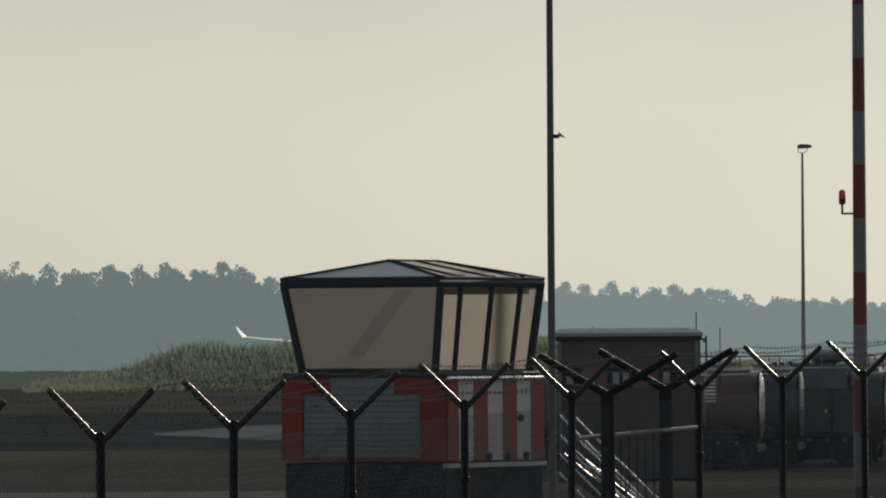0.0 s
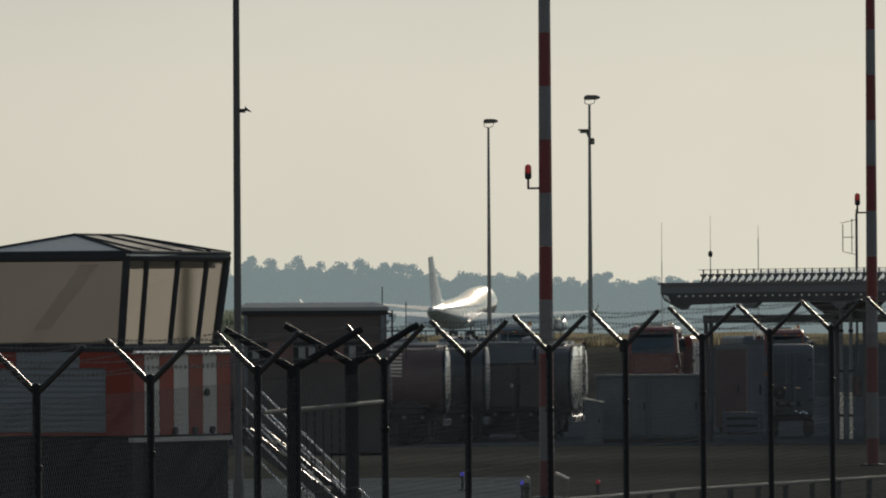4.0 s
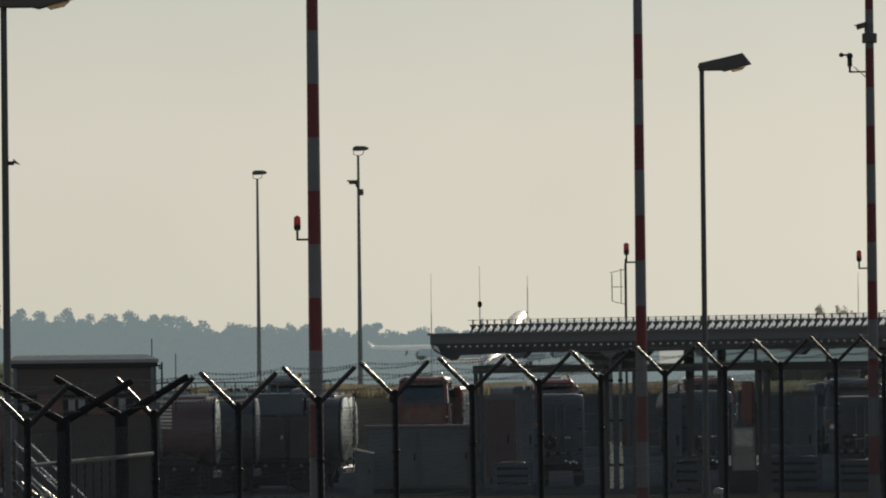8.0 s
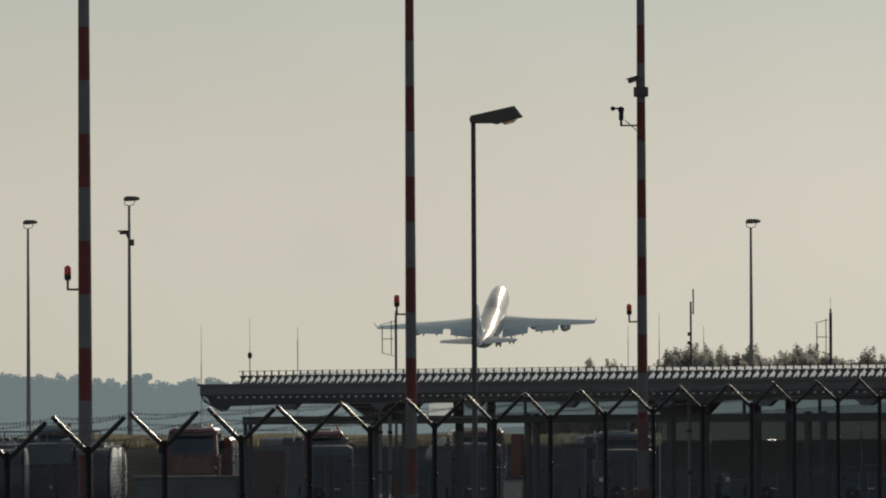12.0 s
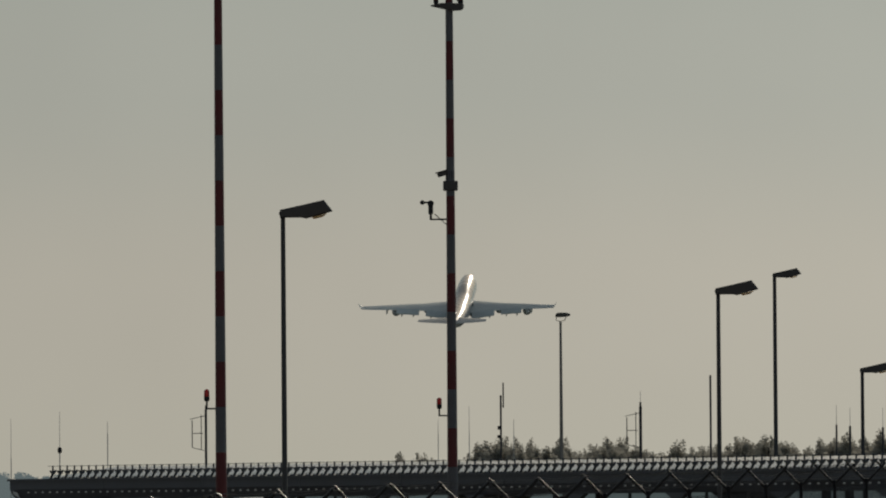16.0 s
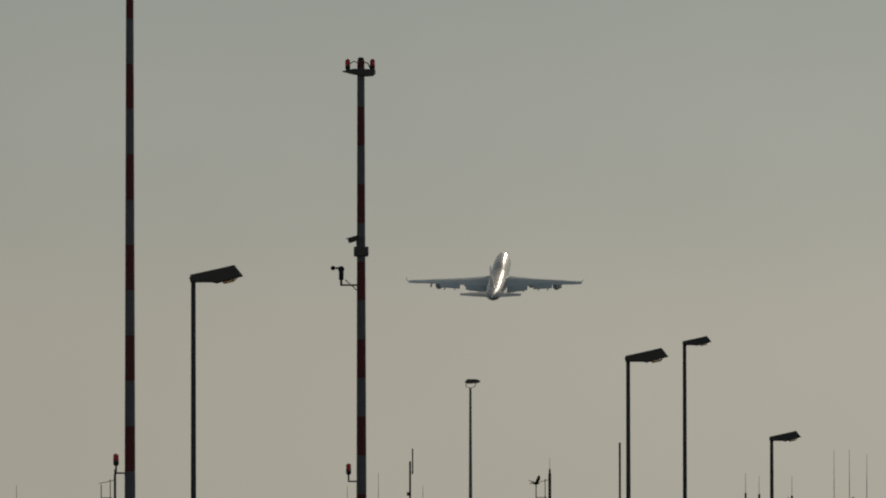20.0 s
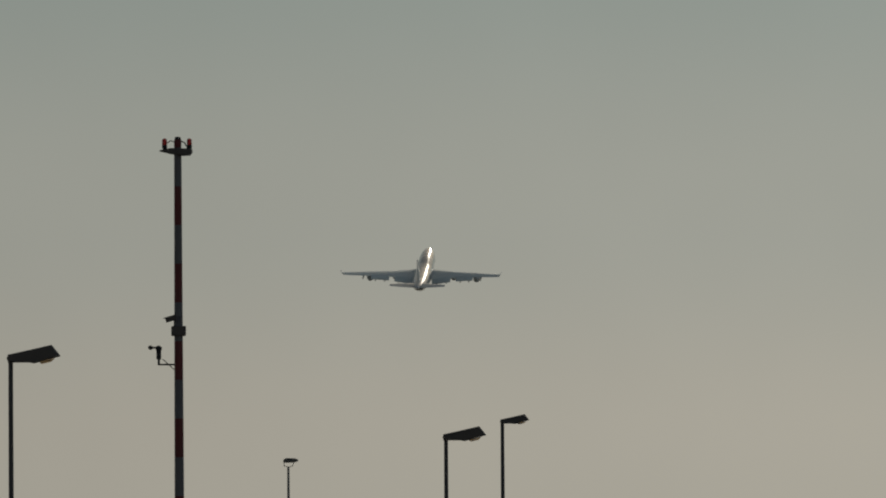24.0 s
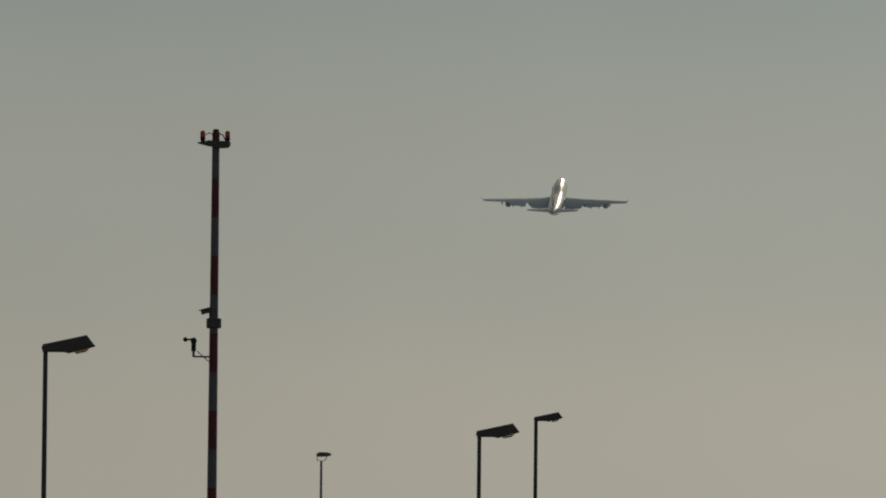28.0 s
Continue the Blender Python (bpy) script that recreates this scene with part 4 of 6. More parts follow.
def tanker(turn, d, length, yaw, rim_mat, label, paint=None):
    """A tank semi-trailer lying along its own x axis, its dished end at x = 0."""
    p = polar(turn, d)
    t = thing("tank_trailer", pose(p.x, p.y, 0, 0, 0, yaw), label, "tank trailer", "parked tank trailers")
    n = 28

    def ring(x, s):
        return [(x, 1.15 * s * math.copysign(abs(math.cos(q)) ** 0.8, math.cos(q)), 1.47 + 0.78 * s * math.copysign(abs(math.sin(q)) ** 0.8, math.sin(q))) for q in (i * math.tau / n for i in range(n))]
    part("tank", Form().loft([ring(-length, 0.9), ring(-length + 0.15, 1), ring(-0.09, 1)], caps=True), paint or TANK, t, smooth=True)
    part("tank_end", Form().loft([ring(-0.06, 0.94), ring(-0.01, 0.93), ring(0.02, 0.78), ring(0.04, 0.4)]), rim_mat, t, "bright dished tank end", True)
    part("end_hoop", Form().loft([ring(-0.10, 0.99), ring(-0.095, 1.015), ring(-0.04, 1.015), ring(-0.035, 0.93)], caps=False), BLACK, t, "dark hoop round the tank end")
    for z, r in ((2.16, 0.014), (2.285, 0.011)):
        part("coaming_rail", Form().tube((-length + 0.25, -0.72, z), (-0.2, -0.72, z), r, n=6), TANK_RIM, t, "thin pale rail", True)
    for k in range(1, 4):
        part("hoop", Form().loft([ring(-length * k / 4, 1.0), ring(-length * k / 4 + 0.005, 1.02), ring(-length * k / 4 + 0.06, 1.02), ring(-length * k / 4 + 0.065, 1.0)], caps=False), TRUCK_GREY, t)
    part("catwalk", Form().box(-length + 0.3, -0.35, 2.25, -0.25, 0.35, 2.31), ROOF_METAL, t, "pale roof catwalk")
    part("chassis", Form().box(-length, -0.5, 0.48, -0.1, 0.5, 0.68), BLACK, t)
    part("bumper", Form().box(-0.1, -1.15, 0.42, 0.02, 1.15, 0.58, 0.02), TRUCK_GREY, t)
    part("side_locker", Form().box(-2.3, -1.1, 0.38, -1.2, -0.6, 0.75, 0.02), TRUCK_GREY, t)
    for y in (-0.9, 0.9):
        part("tail_light", Form().box(0.02, y - 0.14, 0.45, 0.05, y + 0.14, 0.55), MAROON, t)
    for x in (-0.9, -2.6, -length + 1.0):
        for y in (-0.98, 0.98):
            wheel(t, x, y)
    for k in range(3):
        x = -length * (k + 0.6) / 3.4
        mh = part("manhole", Form().turned((x, 0, 2.31), (0, 0, 1), ((-0.03, 0.25), (0.08, 0.25), (0.1, 0.2), (0.14, 0.05)), 14), TRUCK_GREY, t)
        part("hatch_clamp", Form().box(x + 0.18, -0.04, 2.36, x + 0.3, 0.04, 2.44), BLACK, mh)
    part("handrail", Form().tube((-length + 0.4, -0.34, 2.58), (-0.5, -0.34, 2.58), 0.018, n=6), SLATE, t)
    for k in range(5):
        x = -length + 0.4 + (length - 0.9) * k / 4
        part("handrail_post", Form().tube((x, -0.34, 2.28), (x, -0.34, 2.58), 0.015, n=6), SLATE, t)
    # dark sheet added to close the sunlit gap beneath the tank
    part("underbody_shade", Form().box(-length + 0.1, -1.16, 0.16, -0.25, -1.13, 0.72, 0.01), CAB_DARK, t, "dark sheet added for shade under the tank")
    for k in range(7):
        x = -length + 0.3 + (length - 0.7) * k / 6
        part("guard_bracket", Form().box(x - 0.03, -1.18, 0.04, x + 0.03, -1.12, 0.5), BLACK, t)
    part("landing_leg", Form().box(-length + 0.5, -0.8, 0, -length + 0.66, -0.62, 0.7, 0.01), BLACK, t)
    for k in range(4):
        x = -0.55 - 0.42 * k
        part("outlet_valve", Form().turned((x, -1.0, 0.62), (0, -1, 0), ((0, 0.03), (0.12, 0.03), (0.13, 0.045), (0.17, 0.045)), 10), SLATE, t, smooth=True)
    part("mudguard", Form().loft([[(x + 0.62 * math.cos(q), y, 0.5 + 0.62 * math.sin(q)) for x in (-0.9,) for q in (math.pi * k / 8 for k in range(9))] for y in (-1.14, -0.82)], caps=False, closed=False), BLACK, t)
    part("hose_tray", Form().tube((-length + 0.2, -1.12, 0.85), (-0.4, -1.12, 0.85), 0.05, n=8), WIRE, t)
    return t


def refueller(turn, d, yaw, label, tall=2.68, w=1.0, paint=None, lower=None, body=None, load="box"):
    """A truck with its cab towards -y of its own space: a rounded cab in two bands round a dark glazed one."""
    paint, lower, body = paint or TRUCK_RED, lower or TRUCK_RED, body or SLATE
    p = polar(turn, d)
    t = thing("refuelling_truck", pose(p.x, p.y, 0.02, 0, 0, yaw - turn), label, "truck", "refuelling trucks under the canopy")
    sill, eave = tall - 0.92, tall - 0.24
    part("cab", Form().stack(((0.62, -w + 0.03, w - 0.03, 0.02, 1.9), (0.72, -w, w, 0, 1.9), (sill - 0.06, -w, w, 0, 1.9), (sill, -w + 0.02, w - 0.02, 0.02, 1.9)), 0.12), lower, t, "dull lower cab")
    part("glazing", Form().stack(((sill, -w + 0.03, w - 0.03, 0.03, 1.85), (eave, -w + 0.08, w - 0.08, 0.16, 1.82)), 0.12), TRUCK_GLASS, t, "dark wrap-round cab glazing", True)
    part("cab_roof", Form().stack(((eave, -w + 0.05, w - 0.05, 0.10, 1.86), (eave + 0.09, -w + 0.04, w - 0.04, 0.09, 1.88), (tall - 0.06, -w + 0.09, w - 0.09, 0.2, 1.84), (tall, -w + 0.25, w - 0.25, 0.42, 1.7)), 0.12), paint, t, "faded cab roof", True)
    visor = part("sun_visor", Form().loft([[(x, 0.06, eave + 0.06), (x, -0.12, eave - 0.02), (x, -0.12, eave - 0.05), (x, 0.10, eave + 0.0)] for x in (-w + 0.16, w - 0.16)]), BLACK, t)
    for k in range(3):
        part("visor_lamp", Form().box(-0.5 + 0.45 * k, -0.125, eave - 0.005, -0.4 + 0.45 * k, -0.06, eave + 0.03), AMBER, visor)
    for q in (-1, 1):
        part("pillar", Form().loft([[(q * (w - 0.02), 0.04, sill), (q * (w - 0.13), 0.02, sill), (q * (w - 0.13), 0.12, sill), (q * (w - 0.02), 0.16, sill)],
                                    [(q * (w - 0.06), 0.16, eave), (q * (w - 0.15), 0.14, eave), (q * (w - 0.15), 0.22, eave), (q * (w - 0.06), 0.28, eave)]]), paint, t)
        part("door_pillar", Form().box(q * w - 0.06 - 0.02 * q, 1.15, sill, q * w + 0.02 - 0.02 * q, 1.3, eave), paint, t)
        part("wiper", Form().tube((q * 0.12, 0.01, sill + 0.03), (q * 0.55, 0.06, sill + 0.26), 0.012, n=4), BLACK, t)
        m = part("mirror", Form().box(q * (w + 0.16) - 0.09, -0.12, sill + 0.05, q * (w + 0.16) + 0.09, -0.05, sill + 0.45, 0.02), BLACK, t)
        part("mirror_arm", Form().tube((q * w, 0.08, sill + 0.48), (q * (w + 0.15), -0.08, sill + 0.46), 0.018, n=5), CHROME, m, "chrome mirror arm")
        part("headlight", Form().box(q * (w - 0.28) - 0.15, -0.03, 0.80, q * (w - 0.28) + 0.15, 0.03, 0.96, 0.02), TANK_RIM, t, "clear headlight")
        part("indicator", Form().box(q * (w - 0.07) - 0.05, -0.02, 0.99, q * (w - 0.07) + 0.05, 0.06, 1.1, 0.01), AMBER, t)
        part("door_handle", Form().box(q * w - 0.03, 1.2, 1.35, q * w + 0.03, 1.38, 1.4), CHROME, t)
        part("step", Form().box(q * (w - 0.1) - 0.12, 0.3, 0.36, q * (w - 0.1) + 0.12, 0.8, 0.41, 0.01), TRUCK_GREY, t)
    part("front_panel", Form().stack(((1.12, -w + 0.22, w - 0.22, -0.03, 0.06), (sill - 0.12, -w + 0.2, w - 0.2, -0.025, 0.06)), 0.03), paint, t, "faded panel under the windscreen")
    part("grille", Form().box(-w + 0.42, -0.03, 0.74, w - 0.42, 0.02, 1.08, 0.015), BLACK, t)
    for k in range(3):
        part("grille_bar", Form().box(-w + 0.45, -0.045, 0.80 + 0.1 * k, w - 0.45, -0.03, 0.82 + 0.1 * k), SLATE, t)
    part("bumper", Form().stack(((0.34, -w, w, -0.14, 0.2), (0.40, -w - 0.02, w + 0.02, -0.16, 0.2), (0.60, -w - 0.02, w + 0.02, -0.16, 0.2), (0.66, -w, w, -0.13, 0.2)), 0.1), TRUCK_BLUE, t, "blue-grey bumper")
    part("roof_beacon", Form().turned((0.55, 0.8, tall - 0.02), (0, 0, 1), ((0, 0.07), (0.1, 0.065), (0.13, 0.03)), 10), AMBER, t)
    part("horn", Form().turned((w - 0.32, 0.35, tall + 0.04), (0.2, 1, 0), ((0, 0.07), (0.03, 0.06), (0.1, 0.03), (0.3, 0.02)), 10), CHROME, t, "bright roof horn", True)
    part("light_bar", Form().box(-0.5, 0.5, tall, 0.3, 0.66, tall + 0.06, 0.02), SIGN_PALE, t, "pale roof light bar")
    part("chassis", Form().box(-0.45, 1.7, 0.45, 0.45, 7.6, 0.75), BLACK, t)
    # chrome rail and knobs added to catch the low sun as glints
    part("grab_rail", Form().tube((w + 0.05, 0.3, 1.05), (w + 0.05, 0.3, sill + 0.5), 0.016, n=8), CHROME, t, "chrome grab rail", True)
    for x, y, z, r in ((w + 0.16, -0.14, sill + 0.50, 0.05), (w + 0.02, 0.05, sill - 0.02, 0.045), (w - 0.06, -0.06, 1.30, 0.05), (w - 0.2, 0.2, tall - 0.02, 0.05), (-w + 0.25, 0.2, tall - 0.02, 0.04)):
        part("glint_knob", Form().turned((x, y, z), (0, -1, 0.3), ((-r, r * 0.1), (-r * 0.7, r * 0.7), (0, r), (r * 0.7, r * 0.7), (r, r * 0.1)), 12), CHROME, t, "round chrome knob added for a sun glint", True)
    if load == "tank":
        n = 20
        ring = lambda y, q: [(1.05 * q * math.cos(v), y, 1.6 + 0.78 * q * math.sin(v)) for v in (i * math.tau / n for i in range(n))]
        part("tank", Form().loft([ring(2.1, 0.8), ring(2.2, 1), ring(7.5, 1), ring(7.6, 0.8)]), TANK, t, smooth=True)
    else:
        part("pump_body", Form().stack(((0.76, -1.12, 1.12, 2.1, 7.6), (2.25, -1.12, 1.12, 2.1, 7.6), (2.32, -1.05, 1.05, 2.16, 7.54)), 0.08), body, t, "equipment body behind the cab")
        for k in range(4):
            part("body_shutter", Form().box(1.12, 2.3 + 1.3 * k, 0.95, 1.14, 3.4 + 1.3 * k, 2.1), SLATE, t)
        for k in range(3):
            part("body_fitting", Form().turned((1.14, 2.25 + 1.25 * k, 1.5 + 0.2 * (k % 2)), (1, -0.4, 0.2), ((0, 0.06), (0.04, 0.06), (0.07, 0.02)), 10), CHROME, t, "bright hose coupling", True)
    for x in (-0.75, -0.55):
        part("exhaust_stack", Form().tube((x, 2.0, 0.8), (x, 2.0, tall + 0.05), 0.035, n=8), TANK_RIM, t, smooth=True)
    for y in (1.0, 5.6, 6.8):
        for x in (-0.85, 0.85):
            wheel(t, x, y, 0.48, 0.26, (1, 0, 0))
    return t


build_kiosk()
tanker(-2.767, 206, 5.2, 0.8, TANK_RIM, "dark red-brown tank trailer with a bright dished end", TANK_BROWN)
tanker(-2.516, 209, 5.0, 0.8, TRUCK_GREY, "dark tank trailer with a dull grey end")
served = tanker(-1.951, 212, 6.0, -4, TANK_RIM, "dark grey tank trailer with side lockers and a polished end")
part("side_panel", Form().box(-1.94, -1.24, 1.80, -0.92, -1.16, 2.30, 0.02), CABINET_GREY, served, "worn grey side panel")
for x in (-1.93, -1.26):
    locker = part("equipment_locker", Form().box(x, -1.26, 0.78, x + 0.62, -1.12, 1.76, 0.02), KIOSK_WALL, served, "dark brown equipment locker")
    part("locker_handle", Form().box(x + 0.5, -1.28, 1.24, x + 0.56, -1.258, 1.34), CHROME, locker)
for x in (-0.86, -0.55):
    part("pipe", Form().tube((x, -1.18, 0.70), (x, -1.18, 2.20), 0.03, n=8), BLACK, served, smooth=True)
for y in (0.55, 0.95):
    part("ladder_stile", Form().tube((0.085, y, 0.55), (0.085, y, 2.30), 0.017, n=6), BLACK, served, smooth=True)
for k in range(6):
    part("ladder_rung", Form().tube((0.085, 0.55, 0.75 + 0.27 * k), (0.085, 0.95, 0.75 + 0.27 * k), 0.012, n=5), BLACK, served)
tanker(-1.912, 216.5, 6.0, -4, TANK_RIM, "tank trailer almost hidden behind another tank trailer")
refueller(-2.34, 300, 4.5, "dark slate truck behind the tank trailers", 2.72, 0.62, SLATE, SLATE)
refueller(-1.472, 304, -6, "red truck with dark glazing behind the grey cabinet", 2.68, 0.86, TRUCK_RED, TRUCK_RED, TRUCK_RED)
refueller(-0.634, 300, 8, "red-roofed truck behind the canopy columns", 2.56, 0.72, TRUCK_RED, SLATE)
refueller(0.345, 300, 6, "red-roofed tank truck beyond the canopy", 2.56, 0.90, TRUCK_RED, SLATE, None, "tank")
refueller(1.245, 298, 3, "slate truck with a pale light bar beyond the canopy", 2.44, 0.86, SLATE, SLATE)
refueller(2.02, 296, -3, "dark-windowed slate truck beyond the canopy", 2.30, 0.72, SLATE, SLATE, None, "tank")
refueller(2.82, 294, -3, "maroon truck with grey body beyond the canopy", 2.50, 0.95, MAROON, MAROON)


def build_cabinet(turn, d, w, h, dep, label):
    p = polar(turn, d)
    c = thing("equipment_cabinet", pose(p.x, p.y, 0.02, 0, 0, -turn), label, "cabinet", "equipment cabinets")
    part("body", Form().box(-w / 2, 0, 0.1, w / 2, dep, h, 0.02), CABINET_GREY, c)
    part("plinth", Form().box(-w / 2 + 0.04, 0.04, 0, w / 2 - 0.04, dep - 0.04, 0.1), BLACK, c)
    for k in range(2):
        door = part("door", Form().box(-w / 2 + 0.04 + k * w / 2, -0.03, 0.16, -0.04 + k * w / 2, 0, h - 0.08, 0.01), CABINET_GREY, c)
        part("handle", Form().box(-0.1 + k * w / 2, -0.06, h * 0.5, -0.06 + k * w / 2, -0.03, h * 0.5 + 0.16), BLACK, door)
    part("lid", Form().box(-w / 2 - 0.04, -0.05, h, w / 2 + 0.04, dep + 0.04, h + 0.05, 0.01), TRUCK_GREY, c)


build_cabinet(-1.504, 204.5, 2.34, 1.50, 0.8, "wide grey equipment cabinet before the trucks")


def container(turn, d, w, h, mat, label, yaw=0.0):
    p = polar(turn, d)
    c = thing("equipment_container", pose(p.x, p.y, 0.02, 0, 0, yaw - turn), label, "container", "equipment containers")
    part("body", Form().box(-w / 2, 0, 0.12, w / 2, 3.0, h, 0.02), mat, c)
    part("skid", Form().box(-w / 2 + 0.1, 0.1, 0, w / 2 - 0.1, 2.9, 0.12), BLACK, c)
    n = max(3, round(w / 0.28))
    rib = Form().box(-0.05, -0.03, 0.2, 0.05, 0, h - 0.12).mesh("rib", mat)
    for k in range(n):
        part("rib", rib, None, c).location.x = -w / 2 + w * (k + 0.5) / n
    part("top_rail", Form().box(-w / 2, -0.04, h - 0.1, w / 2, 0, h + 0.01), CABINET_GREY, c)
    part("latch", Form().box(w * 0.18, -0.05, h * 0.45, w * 0.18 + 0.05, -0.03, h * 0.45 + 0.22), BLACK, c)


for spot in ((-0.975, 224, 0.80, 2.16, MAROON, "faded maroon equipment container behind the portal post"), (-0.818, 212, 0.40, 2.30, PALE_SLATE, "narrow pale slate locker under the canopy"),
             (0.116, 211, 0.37, 2.18, PALE_SLATE, "narrow pale slate locker beside a truck"), (0.945, 207, 0.58, 2.22, PALE_SLATE, "pale slate equipment locker beside the trucks"),
             (2.0, 206, 0.48, 2.27, SLATE, "tall slate locker under the canopy"), (3.5, 199, 2.2, 2.2, SLATE, "wide slate equipment container beside a truck"),
             (4.25, 199, 2.2, 2.1, DEEP_BLUE, "wide deep blue equipment container under the canopy")):
    container(*spot)


def slatted_crate(turn, d, w, h, label):
    """A low transport crate: corner posts and level boards."""
    p = polar(turn, d)
    c = thing("slatted_crate", pose(p.x, p.y, 0.02, 0, 0, -turn), label, "crate", "slatted crates under the canopy")
    for x in (-w / 2, w / 2 - 0.06):
        for y in (0.0, 0.94):
            part("corner_post", Form().box(x, y, 0, x + 0.06, y + 0.06, h), DEEP_BLUE, c)
    part("floor", Form().box(-w / 2 + 0.06, 0.06, 0.10, w / 2 - 0.06, 0.94, 0.16), BLACK, c)
    n = 4
    for k in range(n):
        z = 0.05 + (h - 0.05) * k / n
        for y in (-0.025, 1.0):
            part("board", Form().box(-w / 2, y, z, w / 2, y + 0.025, z + (h - 0.05) / n - 0.06, 0.004), DEEP_BLUE, c)
    part("load", Form().stack(((0.16, -w / 2 + 0.1, w / 2 - 0.1, 0.1, 0.9), (h - 0.12, -w / 2 + 0.1, w / 2 - 0.1, 0.1, 0.9), (h - 0.05, -w / 2 + 0.2, w / 2 - 0.2, 0.2, 0.8)), 0.06), BLACK, c, "dark load under a sheet")


slatted_crate(-0.905, 206, 0.92, 0.72, "low deep blue slatted crate before the lockers")
slatted_crate(0.861, 205, 1.38, 0.80, "wide deep blue slatted crate before the locker")
slatted_crate(0.20, 205, 0.70, 0.85, "small deep blue slatted crate before a trailer")
slatted_crate(1.28, 205, 0.90, 0.70, "low deep blue slatted crate by the mast")


def pump_trailer(turn, d, w, h, paint, label, lamps=True):
    """A tall fuel trailer seen from its end: rounded body, framed rear doors, lamps and guards."""
    p = polar(turn, d)
    t = thing("pump_trailer", pose(p.x, p.y, 0.02, 0, 0, -turn), label, "trailer", "pump trailers under the canopy")
    x = w / 2
    part("body", Form().stack(((0.52, -x, x, 0, 3.2), (h - 0.12, -x, x, 0, 3.2), (h - 0.03, -x + 0.05, x - 0.05, 0.06, 3.14), (h, -x + 0.18, x - 0.18, 0.2, 3.0)), 0.07), paint, t, smooth=True)
    for q in (-1, 1):
        door = part("rear_door", Form().box(min(q * 0.012, q * (x - 0.09)), -0.025, 0.62, max(q * 0.012, q * (x - 0.09)), 0, h - 0.22, 0.008), paint, t)
        part("lock_rod", Form().tube((q * 0.10, -0.04, 0.66), (q * 0.10, -0.04, h - 0.26), 0.012, n=6), TRUCK_GREY, door, smooth=True)
        part("lock_handle", Form().box(min(q * 0.10, q * 0.24), -0.055, 1.15, max(q * 0.10, q * 0.24), -0.035, 1.18), CHROME, door)
        for z in (0.85, 1.35, h - 0.4):
            part("hinge", Form().box(q * (x - 0.1) - 0.04, -0.04, z, q * (x - 0.1) + 0.04, -0.02, z + 0.05), BLACK, door)
        part("tail_light", Form().box(q * (x - 0.14) - 0.06, -0.05, 0.42, q * (x - 0.14) + 0.06, 0.02, 0.52, 0.01), MAROON, t)
        part("mudflap", Form().box(q * (x - 0.14) - 0.13, 0.3, 0.06, q * (x - 0.14) + 0.13, 0.32, 0.40), BLACK, t)
        wheel(t, q * (x - 0.16), 1.0, 0.36, 0.22, (1, 0, 0))
        wheel(t, q * (x - 0.16), 1.85, 0.36, 0.22, (1, 0, 0))
    part("bumper", Form().box(-x + 0.05, -0.06, 0.38, x - 0.05, 0.06, 0.54, 0.02), CAB_DARK, t)
    if lamps:
        for q, z in ((-0.02, 0.60), (0.07, 0.56), (0.15, 0.58), (0.22, 0.55)):
            part("work_lamp", Form().turned((x * 0.25 + q, -0.06, z), (0.15, -1, 0.42), ((-0.03, 0.03), (0.02, 0.045), (0.045, 0.036), (0.05, 0.01)), 12), CHROME, t, "bright chromed work lamp", True)
    part("manifold", Form().tube((-x + 0.12, -0.08, 0.78), (x - 0.3, -0.08, 0.78), 0.035, n=10), TRUCK_GREY, t, "grey pipe manifold", True)
    for k in range(3):
        part("valve", Form().turned((-x + 0.25 + 0.25 * k, -0.08, 0.78), (0, -1, 0.1), ((0, 0.04), (0.06, 0.04), (0.07, 0.06), (0.09, 0.06)), 10), BLACK, t, smooth=True)
    for z in (h - 0.16, h - 0.08):
        part("roof_rail", Form().tube((-x + 0.08, 0.06, z), (x - 0.08, 0.06, z), 0.01, n=6), TRUCK_GREY, t)
    hose = part("hose_reel", Form().turned((-x + 0.3, -0.02, 1.05), (0, -1, 0), ((0, 0.05), (0.03, 0.16), (0.05, 0.16), (0.07, 0.05)), 16), BLACK, t, smooth=True)
    part("hub", Form().tube((-x + 0.3, -0.08, 1.05), (-x + 0.3, -0.11, 1.05), 0.03, n=8), TRUCK_GREY, hose)
    return t


pump_trailer(-0.60, 214, 1.12, 2.20, SLATE, "dark slate pump trailer with bright work lamps")
pump_trailer(0.325, 213, 1.22, 2.24, SLATE, "dark slate pump trailer between the lockers")
pump_trailer(1.30, 212, 1.20, 2.08, TANK, "dark pump trailer beside the striped mast")
pump_trailer(2.26, 210, 1.30, 2.05, SLATE, "dark slate pump trailer before the boarding", False)
pump_trailer(2.78, 208, 1.10, 1.95, DEEP_BLUE, "deep blue pump trailer under the canopy")


